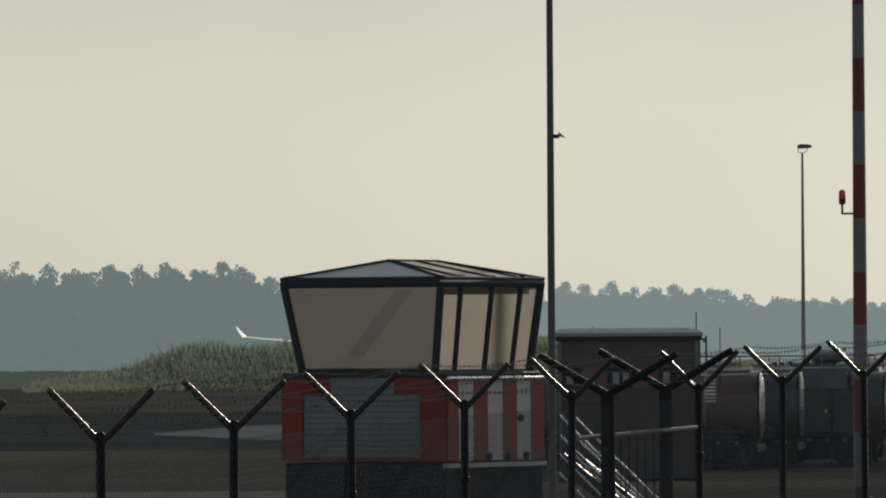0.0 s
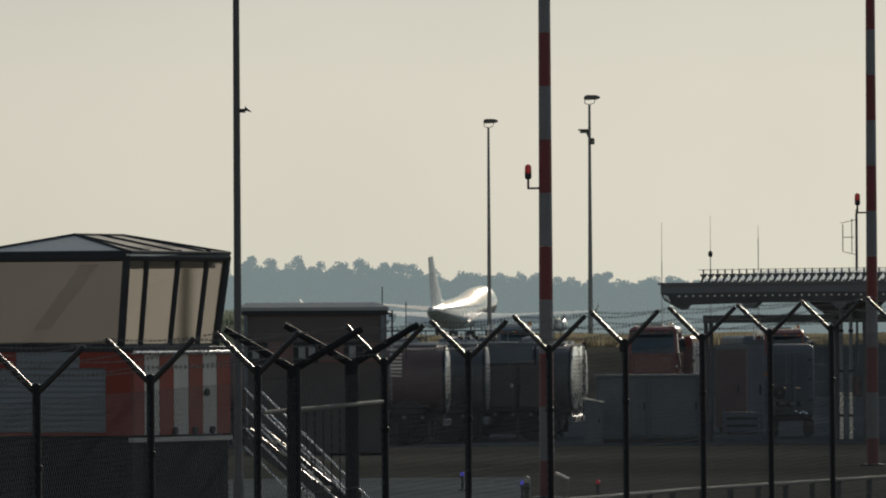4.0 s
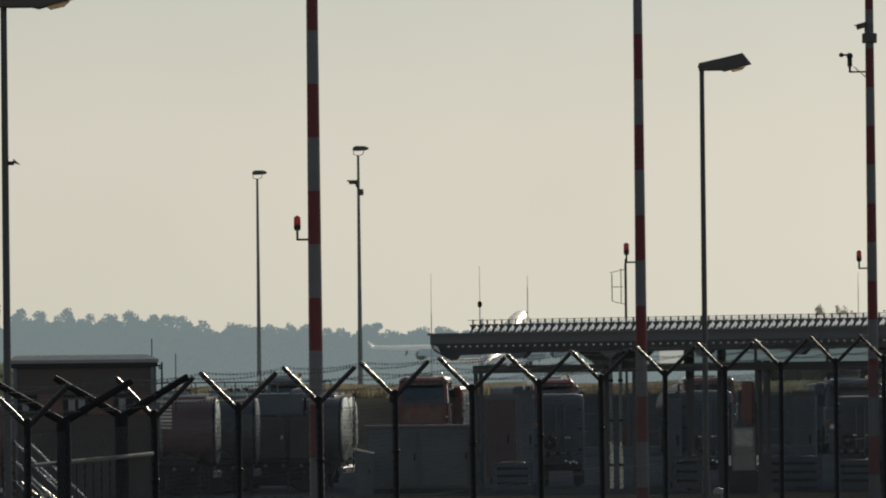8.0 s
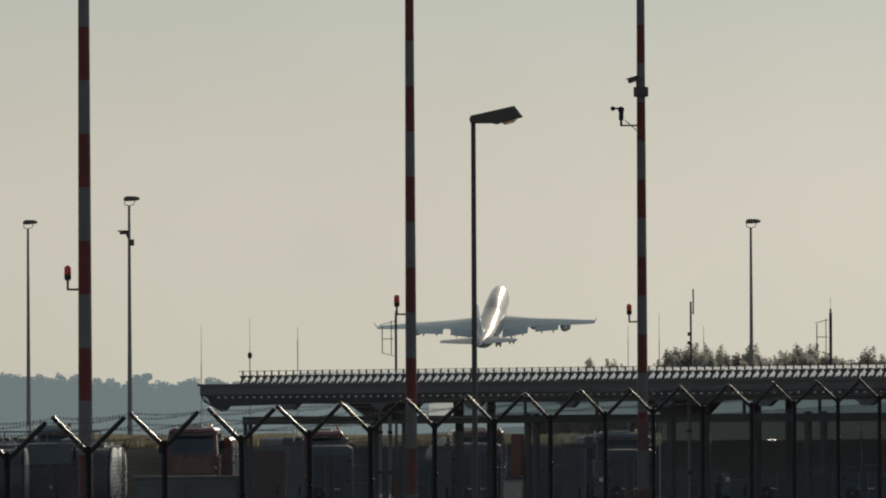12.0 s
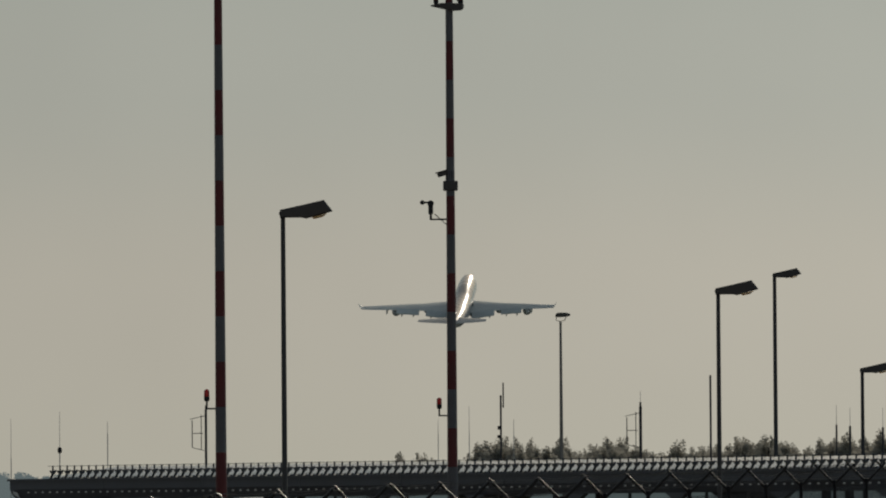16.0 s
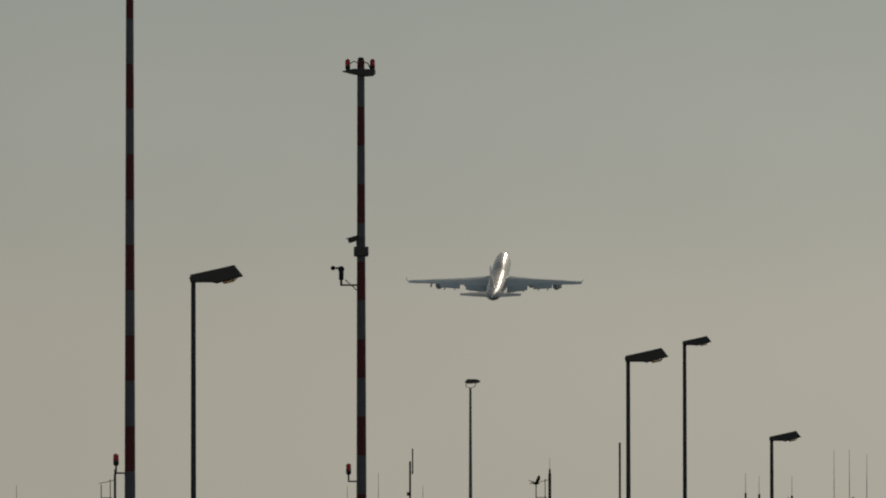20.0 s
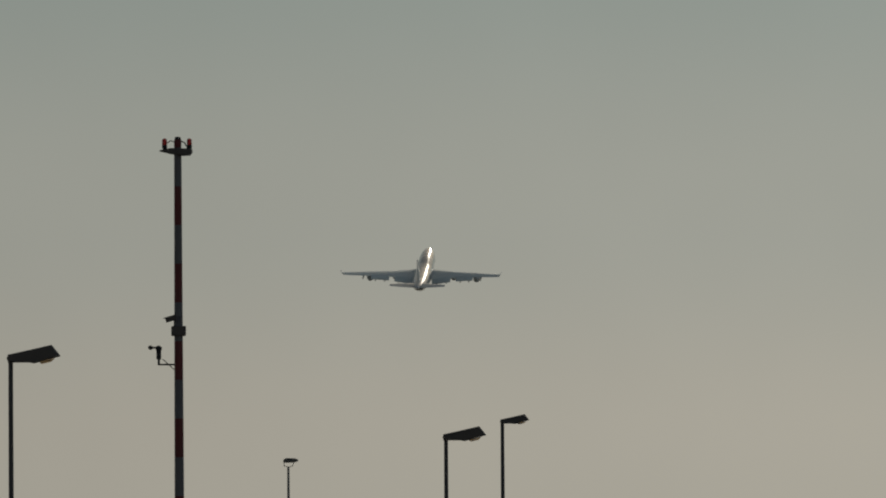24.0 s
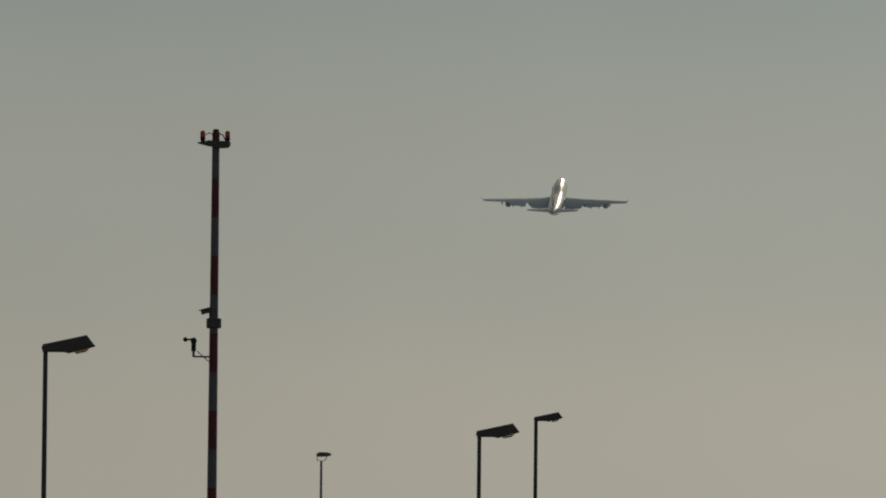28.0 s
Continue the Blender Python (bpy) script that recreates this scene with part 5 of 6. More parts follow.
def pump_stand(turn, d, h, label):
    """A hose stand: pale lower body, red column above, nozzles on hooks."""
    p = polar(turn, d)
    s = thing("pump_stand", pose(p.x, p.y, 0.02, 0, 0, -turn), label, "pump stand", "pump stands under the canopy")
    part("plinth", Form().box(-0.32, -0.3, 0, 0.32, 0.3, 0.5, 0.02), BLACK, s)
    part("body", Form().box(-0.25, -0.25, 0.5, 0.25, 0.25, h * 0.58, 0.03), CAB_WHITE, s, "pale worn steel body")
    part("panel", Form().box(-0.2, -0.27, h * 0.42, 0.2, -0.25, h * 0.56), SIGN_PALE, s)
    part("column", Form().box(-0.03, -0.18, h * 0.60, 0.25, 0.18, h - 0.04, 0.03), TRUCK_RED, s, "red hose column")
    for x in (-0.3, 0.3):
        q = part("nozzle", Form().tube((x, -0.28, 0.62), (x, -0.28, 0.84), 0.03, 0.02, 8), TANK_RIM, s, "bright metal nozzle", True)
        part("hose", Form().tube((x, -0.28, 0.84), (x * 0.9, -0.2, h * 0.8), 0.025, n=6), BLACK, q)


pump_stand(0.558, 198.5, 2.5, "pale and red hose stand between the trucks")


def build_canopy():
    A, B = polar(-1.42, 207), polar(4.02, 187)
    d = (B - A) * 1.2
    L, ang = d.length, math.atan2(d.y, d.x)
    c = thing("canopy", pose(A.x, A.y, 0, 0, 0, math.degrees(ang)), "long dark steel parking canopy with corrugated white roof sheet", "canopy", kind="structure")
    zt, depth = 3.60, 5.0
    def along(turn, y=0.0):
        """How far along the canopy a bearing from the eye meets the line at depth y."""
        q = radians(turn)
        s, k = math.sin(q), math.cos(q)
        u, v = d.x / L, d.y / L
        return ((A.y + u * y) * s - (A.x - v * y) * k) / (u * k - v * s)
    # front fascia in bays; the first is cut back below, a white plate painting light at its end
    n = 10
    for k in range(1, n):
        x0, x1 = L * k / n + 0.006, L * (k + 1) / n - 0.006
        part("fascia_panel", Form().loft([[(x, y, z) for y, z in ((0, zt), (0, zt - 0.19), (0.16, zt - 0.42), (0.22, zt - 0.42), (0.06, zt - 0.17), (0.06, zt))] for x in (x0, x1)]), CANOPY_STEEL, c)
    cut = [(0, zt), (L / n - 0.006, zt), (L / n - 0.006, zt - 0.19), (0, zt - 0.19)]
    part("fascia_panel", Form().loft([[(x, y, z) for x, z in cut] for y in (0, 0.06)]), CANOPY_STEEL, c)
    low = [(0, zt - 0.192), (L / n - 0.006, zt - 0.192), (L / n - 0.006, zt - 0.42), (0.78, zt - 0.46), (0.6, zt - 0.56), (0.42, zt - 0.58), (0, zt - 0.36)]
    part("fascia_panel", Form().loft([[(x, y + (zt - 0.19 - z) * 0.7, z) for x, z in low] for y in (0, 0.06)]), CANOPY_STEEL, c)
    plate = [(0.1, zt - 0.22), (0.27, zt - 0.26), (0.36, zt - 0.4), (0.14, zt - 0.29)]
    part("lit_end_plate", Form().loft([[(x, y, z) for x, z in plate] for y in (-0.012, 0.0)]), SHEET, c, "white plate painted as the lit canopy end")
    part("end_fascia", Form().box(0, 0.06, zt - 0.3, 0.05, depth, zt), CANOPY_STEEL, c)
    x = along(-0.866)
    while x < L - 0.5:
        drop = [(x - 0.32, zt - 0.42), (x + 0.32, zt - 0.42), (x + 0.12, zt - 0.55), (x - 0.12, zt - 0.55)]
        part("beam_end", Form().loft([[(u, y, v) for u, v in drop] for y in (0.02, 0.16)]), CANOPY_STEEL, c)
        x += 3.1
    # translucent upper panels behind the front bay
    x0, k, far = along(0.03, depth), 0, L
    while x0 < far:
        x1 = min(far, x0 + (0.95 if k == 0 else 2.4))
        part("rear_panel", Form().box(x0, depth, zt - 0.72, x1 - 0.02, depth + 0.015, zt - 0.02), CLEAR_SHEET if k == 0 else TRANSLUCENT, c, "clear ribbed panel" if k == 0 else "translucent ribbed panel")
        part("panel_post", Form().box(x1 - 0.045, depth - 0.06, zt - 0.72, x1 + 0.005, depth - 0.01, zt - 0.05), COLUMN_STEEL, c)
        x0, k = x1, k + 1
    part("lip", Form().box(-0.04, -0.05, zt, L + 0.04, 0.1, zt + 0.05), CANOPY_STEEL, c)
    # trapezoid roof sheet that rises away from the front
    f = Form()
    pitch, x, rise, run, h = 0.25, 1.3, 0.27, 2.0, 0.03
    prof = []
    while x < L - 0.1:
        prof += [(x, 0), (x + pitch * 0.16, h), (x + pitch * 0.5, h), (x + pitch * 0.66, 0)]
        x += pitch
    m = len(prof)
    for y, up in ((0.1, 0.05), (0.1 + run, 0.05 + rise)):
        f.v += [(px, y, zt + up + pz * (1.0 if y < 1 else 0.35)) for px, pz in prof]
    f.f = [(i, i + 1, i + 1 + m, i + m) for i in range(m - 1)]
    part("roof_sheet", f, ROOF_SHEET, c, "white trapezoid roof sheet")
    # dark forked brackets along the front edge of the sheet
    fork = Form()
    for pts in (((-0.012, 0.18), (0.012, 0.18), (0.012, 0.315), (-0.012, 0.315)), ((-0.115, 0.205), (-0.035, 0.125), (0.06, 0.125), (0.015, 0.20)),
                ((-0.035, 0.125), (-0.125, 0.0), (-0.078, 0.0), (0.03, 0.125)), ((0.015, 0.19), (0.06, 0.125), (0.115, 0.195), (0.10, 0.22)),
                ((0.02, 0.0), (0.10, 0.0), (0.115, 0.055), (0.085, 0.055))):
        fork.loft([[(x, 0, z) for x, z in pts], [(x, 0.03, z) for x, z in pts]])
    fork = fork.mesh("bracket_fork", COLUMN_STEEL)
    x = 1.3
    while x < L - 0.2:
        part("bracket_fork", fork, None, c).location = (x + pitch * 0.5, 0.06, zt + 0.03)
        x += pitch
    part("top_wire", Form().tube((1.25, 0.07, zt + 0.335), (L - 0.15, 0.07, zt + 0.335), 0.006, n=5), CANOPY_STEEL, c)
    part("deck", Form().box(0.06, 0.1, zt - 0.05, L, depth, zt), CANOPY_STEEL, c, "dark soffit deck")
    # white tabs along the fascia stand in for daylight through the sheet's gaps
    daylight_tab = Form().put([(-0.035, 0, 0), (0.03, 0, 0), (0.04, 0, 0.035), (-0.015, 0, 0.035), (-0.035, 0.02, 0), (0.03, 0.02, 0), (0.04, 0.02, 0.035), (-0.015, 0.02, 0.035)],
                      [(3, 2, 1, 0), (4, 5, 6, 7), (0, 1, 5, 4), (1, 2, 6, 5), (2, 3, 7, 6), (3, 0, 4, 7)]).mesh("daylight_tab", SHEET)
    x = 0.6
    while x < L:
        part("daylight_tab", daylight_tab, None, c).location = (x, 0.035, zt - 0.275)
        x += pitch
    # column groups: outer posts, bright pipes between them, a flared head
    for turn0, turn1, pipes in ((-0.33, -0.10, (-0.278, -0.217)), (1.55, 1.79, (1.68,)), (3.19, 3.37, (3.26,))):
        x0, x1 = along(turn0, 0.9), along(turn1, 0.9)
        for x in (x0 + 0.08, x1 - 0.08):
            part("column", Form().box(x - 0.08, 0.82, 0, x + 0.08, 0.98, zt - 0.3, 0.01), COLUMN_STEEL, c)
            part("column", Form().box(x - 0.08, 3.4, 0, x + 0.08, 3.56, zt - 0.05, 0.01), COLUMN_STEEL, c)
        head = [(x0 - 0.75, zt - 0.4), (x1 + 0.5, zt - 0.4), (x1 + 0.02, zt - 0.75), (x0 - 0.05, zt - 0.75)]
        part("column_head", Form().loft([[(u, y, v) for u, v in head] for y in (0.8, 0.95)]), COLUMN_STEEL, c)
        for q in pipes:
            x = along(q, 0.7)
            pipe = part("drain_pipe", Form().tube((x, 0.7, 0.1), (x, 0.7, zt - 0.3), 0.04, n=10), TRUCK_GREY, c, "grey drain pipe", True)
            # outer length added so the lower part of the first pipes is brighter
            part("sleeve", Form().tube((x, 0.7, 0.1), (x, 0.7, 1.15), 0.046, n=10), TANK_RIM if turn0 < 0 else TRUCK_GREY, pipe, "bright steel length added on the lower pipe" if turn0 < 0 else "", True)
            for z in (0.6, 1.6, 2.5):
                part("pipe_clamp", Form().tube((x, 0.7, z), (x, 0.7, z + 0.06), 0.055, n=10), BLACK, pipe)
        part("switch_box", Form().box(x1 - 0.55, 0.74, 1.1, x1 - 0.2, 0.82, 1.5, 0.01), MAROON, c)
    for q in (0.655, 0.709, 2.43, 2.53):
        x = along(q, 1.05)
        part("post", Form().box(x - 0.07, 1.0, 0, x + 0.07, 1.11, zt - 0.66, 0.008), COLUMN_STEEL, c)
    x = along(-1.14, 0.95)
    part("portal_beam", Form().box(x, 0.89, 2.72, L, 1.01, 2.90), COLUMN_STEEL, c)
    part("portal_rail", Form().box(x + 0.5, 1.3, 2.78, L, 1.4, 2.84), COLUMN_STEEL, c)
    for u in (0.04, 0.22):
        part("end_post", Form().box(x + u - 0.035, 0.91, 0, x + u + 0.035, 0.98, 2.72), COLUMN_STEEL, c)
    # rear boarding at the far end; lower boards added to block sun and darken
    x0 = along(1.5, depth)
    while x0 < L - 1.6:
        part("rear_board", Form().box(x0, depth + 0.02, 2.33, x0 + 1.55, depth + 0.035, 2.82), DIM_SHEET, c, "dim translucent board")
        part("sun_stop_board", Form().box(x0, depth + 0.02, 1.62, x0 + 1.55, depth + 0.045, 2.32), SLATE, c, "dark slate board added to stop low sun")
        x0 += 1.6
    return c


build_canopy()


# ---- aerials behind the canopy ----
def aerial(turn, z_top, z_rod, r, d=250.0, dipole=False, knob=0.0, pair=False):
    far = 1.34
    p, g = polar(turn, d * far), -0.03
    a = thing("aerial_mast", pose(p.x, p.y, g - 2.6 * (far - 1)) @ Matrix.Scale(far, 4), "slim radio aerial mast" + (" with a folded dipole" if dipole else ""), "aerial", "radio aerials")
    h, k = z_top - g, z_rod - g
    part("rod", Form().tube((0, 0, -0.05), (0, 0, k), r, r * 0.9, 8), AERIAL_HAZED if r < 0.025 else GREY_PAINT, a, smooth=True)
    if h > k:
        part("whip", Form().tube((0, 0, k), (0, 0, h), 0.008, 0.005, 6), AERIAL_HAZED, a)
    if knob:
        part("knob", Form().turned((0, 0, knob - g), (0, 0, 1), ((-0.09, 0.02), (-0.05, 0.06), (0.05, 0.06), (0.09, 0.02)), 8), BLACK, a)
    if dipole:
        q = part("dipole", Form().tube((-0.38, 0, k - 1.05), (-0.38, 0, k - 0.3), 0.014, n=6), GREY_PAINT, a)
        part("dipole", Form().tube((-0.13, 0, k - 1.1), (-0.13, 0, k - 0.15), 0.012, n=6), GREY_PAINT, a)
        part("boom", Form().tube((-0.44, 0, k - 0.27), (0, 0, k - 0.17), 0.009, n=5), GREY_PAINT, q)
        part("boom", Form().tube((-0.38, 0, k - 0.66), (-0.08, 0, k - 0.66), 0.011, n=5), GREY_PAINT, q)
        part("boom", Form().tube((-0.38, 0, k - 1.05), (0, 0, k - 1.15), 0.009, n=5), GREY_PAINT, q)
        part("cap", Form().tube((0, 0, k - 0.02), (0, 0, k + 0.12), r * 0.6, n=8), BLACK, a)
    if pair:
        part("side_whip", Form().tube((0.07, 0, k - 0.35), (0.07, 0, k + 0.35), 0.02, n=6).tube((0, 0, k - 0.3), (0.07, 0, k - 0.3), 0.01, n=4), GREY_PAINT, a)
        part("clamp", Form().box(-0.09, -0.05, k - 0.95, -0.02, 0.05, k - 0.85), BLACK, a)
        part("clamp", Form().box(-0.1, -0.05, k - 1.18, -0.02, 0.05, k - 1.1), BLACK, a)


aerial(-1.411, 5.52, 4.43, 0.014)
aerial(-1.103, 5.71, 4.65, 0.0154, knob=4.65)
aerial(-0.800, 5.43, 5.08, 0.014)
aerial(-0.177, 5.82, 5.75, 0.038, dipole=True)
aerial(1.294, 5.42, 5.03, 0.0112)
aerial(1.491, 5.77, 5.02, 0.0126)
aerial(1.692, 6.08, 6.08, 0.03, pair=True)
aerial(1.773, 5.41, 5.02, 0.0098)
aerial(2.577, 6.17, 5.74, 0.045, dipole=True)
aerial(3.021, 6.59, 6.59, 0.032)
aerial(3.817, 5.74, 5.19, 0.03)
aerial(3.903, 5.66, 5.16, 0.035)
aerial(4.110, 5.65, 5.11, 0.035)
aerial(4.377, 6.36, 5.55, 0.0112)
aerial(4.474, 6.39, 5.55, 0.0112)
aerial(4.584, 6.26, 5.54, 0.0112)


# ---- plants ----
def leaf_cloud(f, centre, radii, count, size, rng, inner=0.45):
    """Small folded leaf clumps scattered through the outer part of an ellipsoid."""
    for _ in range(count):
        v = Vector((rng.gauss(0, 1), rng.gauss(0, 1), rng.gauss(0, 1))).normalized() * (rng.uniform(inner, 1.08) ** 0.7)
        p = Vector((centre[0] + v.x * radii[0], centre[1] + v.y * radii[1], centre[2] + v.z * radii[2]))
        s = size * rng.uniform(0.5, 1.3)
        u = Vector((rng.gauss(0, 1), rng.gauss(0, 1), rng.gauss(0, 1))).normalized() * s
        w = u.orthogonal().normalized() * s * 0.7
        k = len(f.v)
        f.v += [tuple(p - u), tuple(p + w), tuple(p + u), tuple(p - w + (u + w) * 0.25)]
        f.f += [(k, k + 1, k + 2), (k, k + 2, k + 3)]


def tree_meshes(seed):
    """Trunk and a feathery crown of upright plumes round a filled heart."""
    rng = random.Random(seed)
    tr, cr = Form(), Form()
    h = 6.0
    tr.turned((0, 0, 0), (0.03, 0, 1), ((-0.2, 0.2), (0.5, 0.15), (h * 0.55, 0.1), (h * 0.9, 0.03)), 8)
    for k in range(34):
        a, r = rng.uniform(0, 6.28), 1.6 * rng.random() ** 0.6
        top = h * (1.08 - 0.2 * r * rng.uniform(0.6, 1.3)) * rng.uniform(0.86, 1.0)
        x, y = math.cos(a) * r, math.sin(a) * r
        tall = rng.uniform(0.7, 1.15)
        tr.tube((0, 0, max(0.6, top - 3)), (x * 0.9, y * 0.9, top - tall), 0.05, 0.012, 5)
        leaf_cloud(cr, (x, y, top - tall), (0.26, 0.26, tall), 420, 0.07, rng, 0.05)
        leaf_cloud(cr, (x, y, top - tall * 2), (0.5, 0.5, tall), 260, 0.10, rng, 0.05)
    leaf_cloud(cr, (0, 0, 3.0), (1.5, 1.5, 2.0), 2600, 0.12, rng, 0.05)
    leaf_cloud(cr, (0, 0, 1.3), (1.8, 1.8, 1.2), 1200, 0.14, rng, 0.05)
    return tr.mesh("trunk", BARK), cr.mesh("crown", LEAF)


def build_trees():
    rng = random.Random(4)
    kinds = [tree_meshes(s) for s in range(5)]
    spots = ((0.78, 1.05, 6, 6.9, 7.6, 700), (1.05, 1.22, 4, 8.4, 9.2, 700), (1.22, 1.6, 10, 7.6, 8.7, 700), (1.6, 2.45, 22, 8.6, 10.3, 700), (2.4, 3.1, 17, 8.4, 9.8, 700), (3.1, 4.0, 22, 8.6, 10.3, 700), (4.0, 5.4, 28, 9.0, 11.0, 700), (0.95, 5.4, 70, 7.2, 8.3, 660))
    for turn0, turn1, count, lo, hi, d in spots:
        for k in range(count):
            tn = turn0 + (turn1 - turn0) * (k + rng.uniform(0.1, 0.9)) / count
            p = polar(tn, d + rng.uniform(-15, 15))
            tr, cr = rng.choice(kinds)
            t = thing("small_tree", pose(p.x, p.y, ground_height(p.x, p.y), 0, 0, rng.uniform(0, 360)), "small bushy broadleaf tree, leaves paled for haze", "tree", "trees behind the canopy")
            s = rng.uniform(lo, hi) / 6.8
            t.scale = (s * rng.uniform(1.0, 1.35), s * rng.uniform(1.0, 1.35), s)
            part("trunk", tr, None, t)
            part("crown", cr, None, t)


build_trees()


def tufts(name, mat, label, places, rng, heart=None):
    """Upright blades in tufts; places yields (point, height, spread)."""
    f = heart or Form()
    for p, h, s in places:
        for _ in range(7):
            a = rng.uniform(0, 6.28)
            q = p + Vector((rng.gauss(0, s), rng.gauss(0, s), 0))
            u = Vector((math.cos(a), math.sin(a), 0)) * h * rng.uniform(0.05, 0.12)
            tip = q + Vector((rng.gauss(0, h * 0.2), rng.gauss(0, h * 0.2), h * rng.uniform(0.6, 1.1)))
            k = len(f.v)
            f.v += [tuple(q - u), tuple(q + u), tuple(tip + u * 0.4), tuple(tip - u * 0.4)]
            f.f.append((k, k + 1, k + 2, k + 3))
    tagged(part(name, f, mat), label, "vegetation", kind="stuff")


def build_growth():
    rng = random.Random(8)
    pl = []
    for _ in range(8000):
        tn, d = rng.uniform(-3.7, 0.9), rng.uniform(371, 414)
        p = polar(tn, d)
        p.z = ground_height(p.x, p.y) - 0.02
        edge = 0.75 + 0.5 * noise.noise(Vector((p.x * 0.25, 3, 0)))
        pl.append((p, (0.32 + 0.3 * max(0, edge - 0.5)) * ease((tn + 3.9) / 0.5 + 0.3), 0.25))
    tufts("berm_grass", DRY_GRASS, "tall golden dry grass on the berm", pl, rng)
    pl = []
    for _ in range(9000):
        tn, u = rng.uniform(-7.35, -4.0), rng.random()
        p = polar(tn, 722 + 26 * u)
        top = 3.55 * ease((tn + 7.2) / 1.0) * (0.9 + 0.2 * noise.noise(Vector((p.x * 0.16, 0, 0)))) + 0.3
        p.z = -0.1 + top * (0.93 * math.sin(u * 1.5))
        pl.append((p, rng.uniform(0.2, 0.45) + (rng.random() ** 3) * 0.9 * u, 0.6))
    heart, n = Form(), 160
    for r, share in enumerate((0.0, 0.42, 0.74, 0.93)):
        for i in range(n + 1):
            tn = -7.3 + 3.3 * i / n
            p = polar(tn, 722 + 8 * r)
            top = 3.55 * ease((tn + 7.2) / 1.0) * (0.9 + 0.25 * noise.noise(Vector((p.x * 0.3, r * 0.8, 0))))
            heart.v.append((p.x, p.y, top * share - 0.1))
    heart.f = [(r * (n + 1) + i, r * (n + 1) + i + 1, (r + 1) * (n + 1) + i + 1, (r + 1) * (n + 1) + i) for r in range(3) for i in range(n)]
    tufts("shrub_belt", SHRUB, "green belt of tall shrubs and reeds, paled for haze", pl, rng, heart)
    pl = []
    for _ in range(5000):
        tn, d = rng.uniform(0.7, 7.5), rng.uniform(369, 412)
        p = polar(tn, d)
        p.z = ground_height(p.x, p.y) - 0.02
        pl.append((p, rng.uniform(0.2, 0.45), 0.25))
    tufts("berm_herbs", SHRUB, "green weeds and grass on the berm", pl, rng)


build_growth()


def build_far_wood(mat, label, turn0, turn1, dist, heights, seed):
    """A mixed wood on the horizon, crown by crown, glowing for haze, with a filled depth behind."""
    rng = random.Random(seed)
    f = Form()

    def tall(tn):
        for (a, h0), (b, h1) in zip(heights, heights[1:]):
            if a <= tn <= b:
                return h0 + (h1 - h0) * (tn - a) / (b - a)
        return heights[0][1]
    step = math.degrees(6.0 / dist)
    tn = turn0
    while tn < turn1:
        for row in range(3):
            p = polar(tn + rng.uniform(-0.45, 0.45) * step, dist + row * 26 + rng.uniform(-9, 9))
            h = tall(tn) * (1.0 - 0.035 * row) * rng.choice((0.91, 0.94, 0.96, 0.98, 0.99, 1.01)) * (1.06 if rng.random() < 0.07 else 1.0)
            f.tube(p, p + Vector((0, 0, h * 0.8)), 0.35, 0.12, 5)
            wide, deep = rng.uniform(2.6, 4.4), rng.uniform(0.24, 0.42) * h
            for _ in range(15):
                a, v = rng.uniform(0, 6.28), rng.uniform(0.0, 1.0)
                reach = wide * math.sqrt(max(0.0, 1 - v * v)) * rng.uniform(0.35, 1.0)
                leaf_cloud(f, (p.x + math.cos(a) * reach, p.y + math.sin(a) * reach, h - deep + v * (deep - 1.2)), (1.7, 1.7, 1.4), 46, 0.5, rng)
        tn += step
    # dense understorey
    for _ in range(int((turn1 - turn0) * 420)):
        q = rng.uniform(turn0, turn1)
        p = polar(q, dist + 10 + rng.uniform(-25, 30))
        leaf_cloud(f, (p.x, p.y, rng.uniform(0, 0.82) * tall(q)), (2.5, 2.5, 2), 5, 1.7, rng)
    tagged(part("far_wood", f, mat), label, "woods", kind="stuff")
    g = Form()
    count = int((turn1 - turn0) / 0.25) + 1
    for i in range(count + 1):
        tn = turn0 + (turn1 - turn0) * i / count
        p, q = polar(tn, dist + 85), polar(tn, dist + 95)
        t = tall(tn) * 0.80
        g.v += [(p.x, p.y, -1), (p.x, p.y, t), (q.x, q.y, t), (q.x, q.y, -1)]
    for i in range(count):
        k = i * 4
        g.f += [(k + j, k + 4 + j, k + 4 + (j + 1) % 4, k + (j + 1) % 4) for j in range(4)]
    tagged(part("backdrop", g, mat), "depth of the wood on the horizon, glowing as haze", "backdrop", kind="structure")


build_far_wood(FAR_WOOD, "blue-grey wood beyond the meadow, glowing as haze", -9.0, -4.75, 2850,
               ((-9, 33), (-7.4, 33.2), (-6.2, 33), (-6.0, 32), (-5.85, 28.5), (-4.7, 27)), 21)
build_far_wood(FARTHER_WOOD, "pale wood along the far horizon, glowing as haze", -4.85, 3.2, 3560,
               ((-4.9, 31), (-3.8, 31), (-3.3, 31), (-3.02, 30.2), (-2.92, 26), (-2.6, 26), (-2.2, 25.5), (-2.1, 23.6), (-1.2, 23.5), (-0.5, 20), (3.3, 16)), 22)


def build_aerial_rack():
    p, q = polar(4.395, 335), polar(4.66, 335)
    g = ground_height(p.x, p.y)
    r = thing("aerial_rack", Matrix(), "low dark steel frame that carries whip aerials", "aerial rack")
    for s in (0.0, 0.33, 0.66, 1.0):
        c = p.lerp(q, s)
        part("rack_post", Form().tube((c.x, c.y, g - 0.05), (c.x, c.y, 5.57), 0.04, n=6), GREY_PAINT, r)
    for z in (5.57, 5.57 - 0.47):
        part("rack_beam", Form().tube((p.x, p.y, z), (q.x, q.y, z), 0.047, n=6), GREY_PAINT, r)


build_aerial_rack()


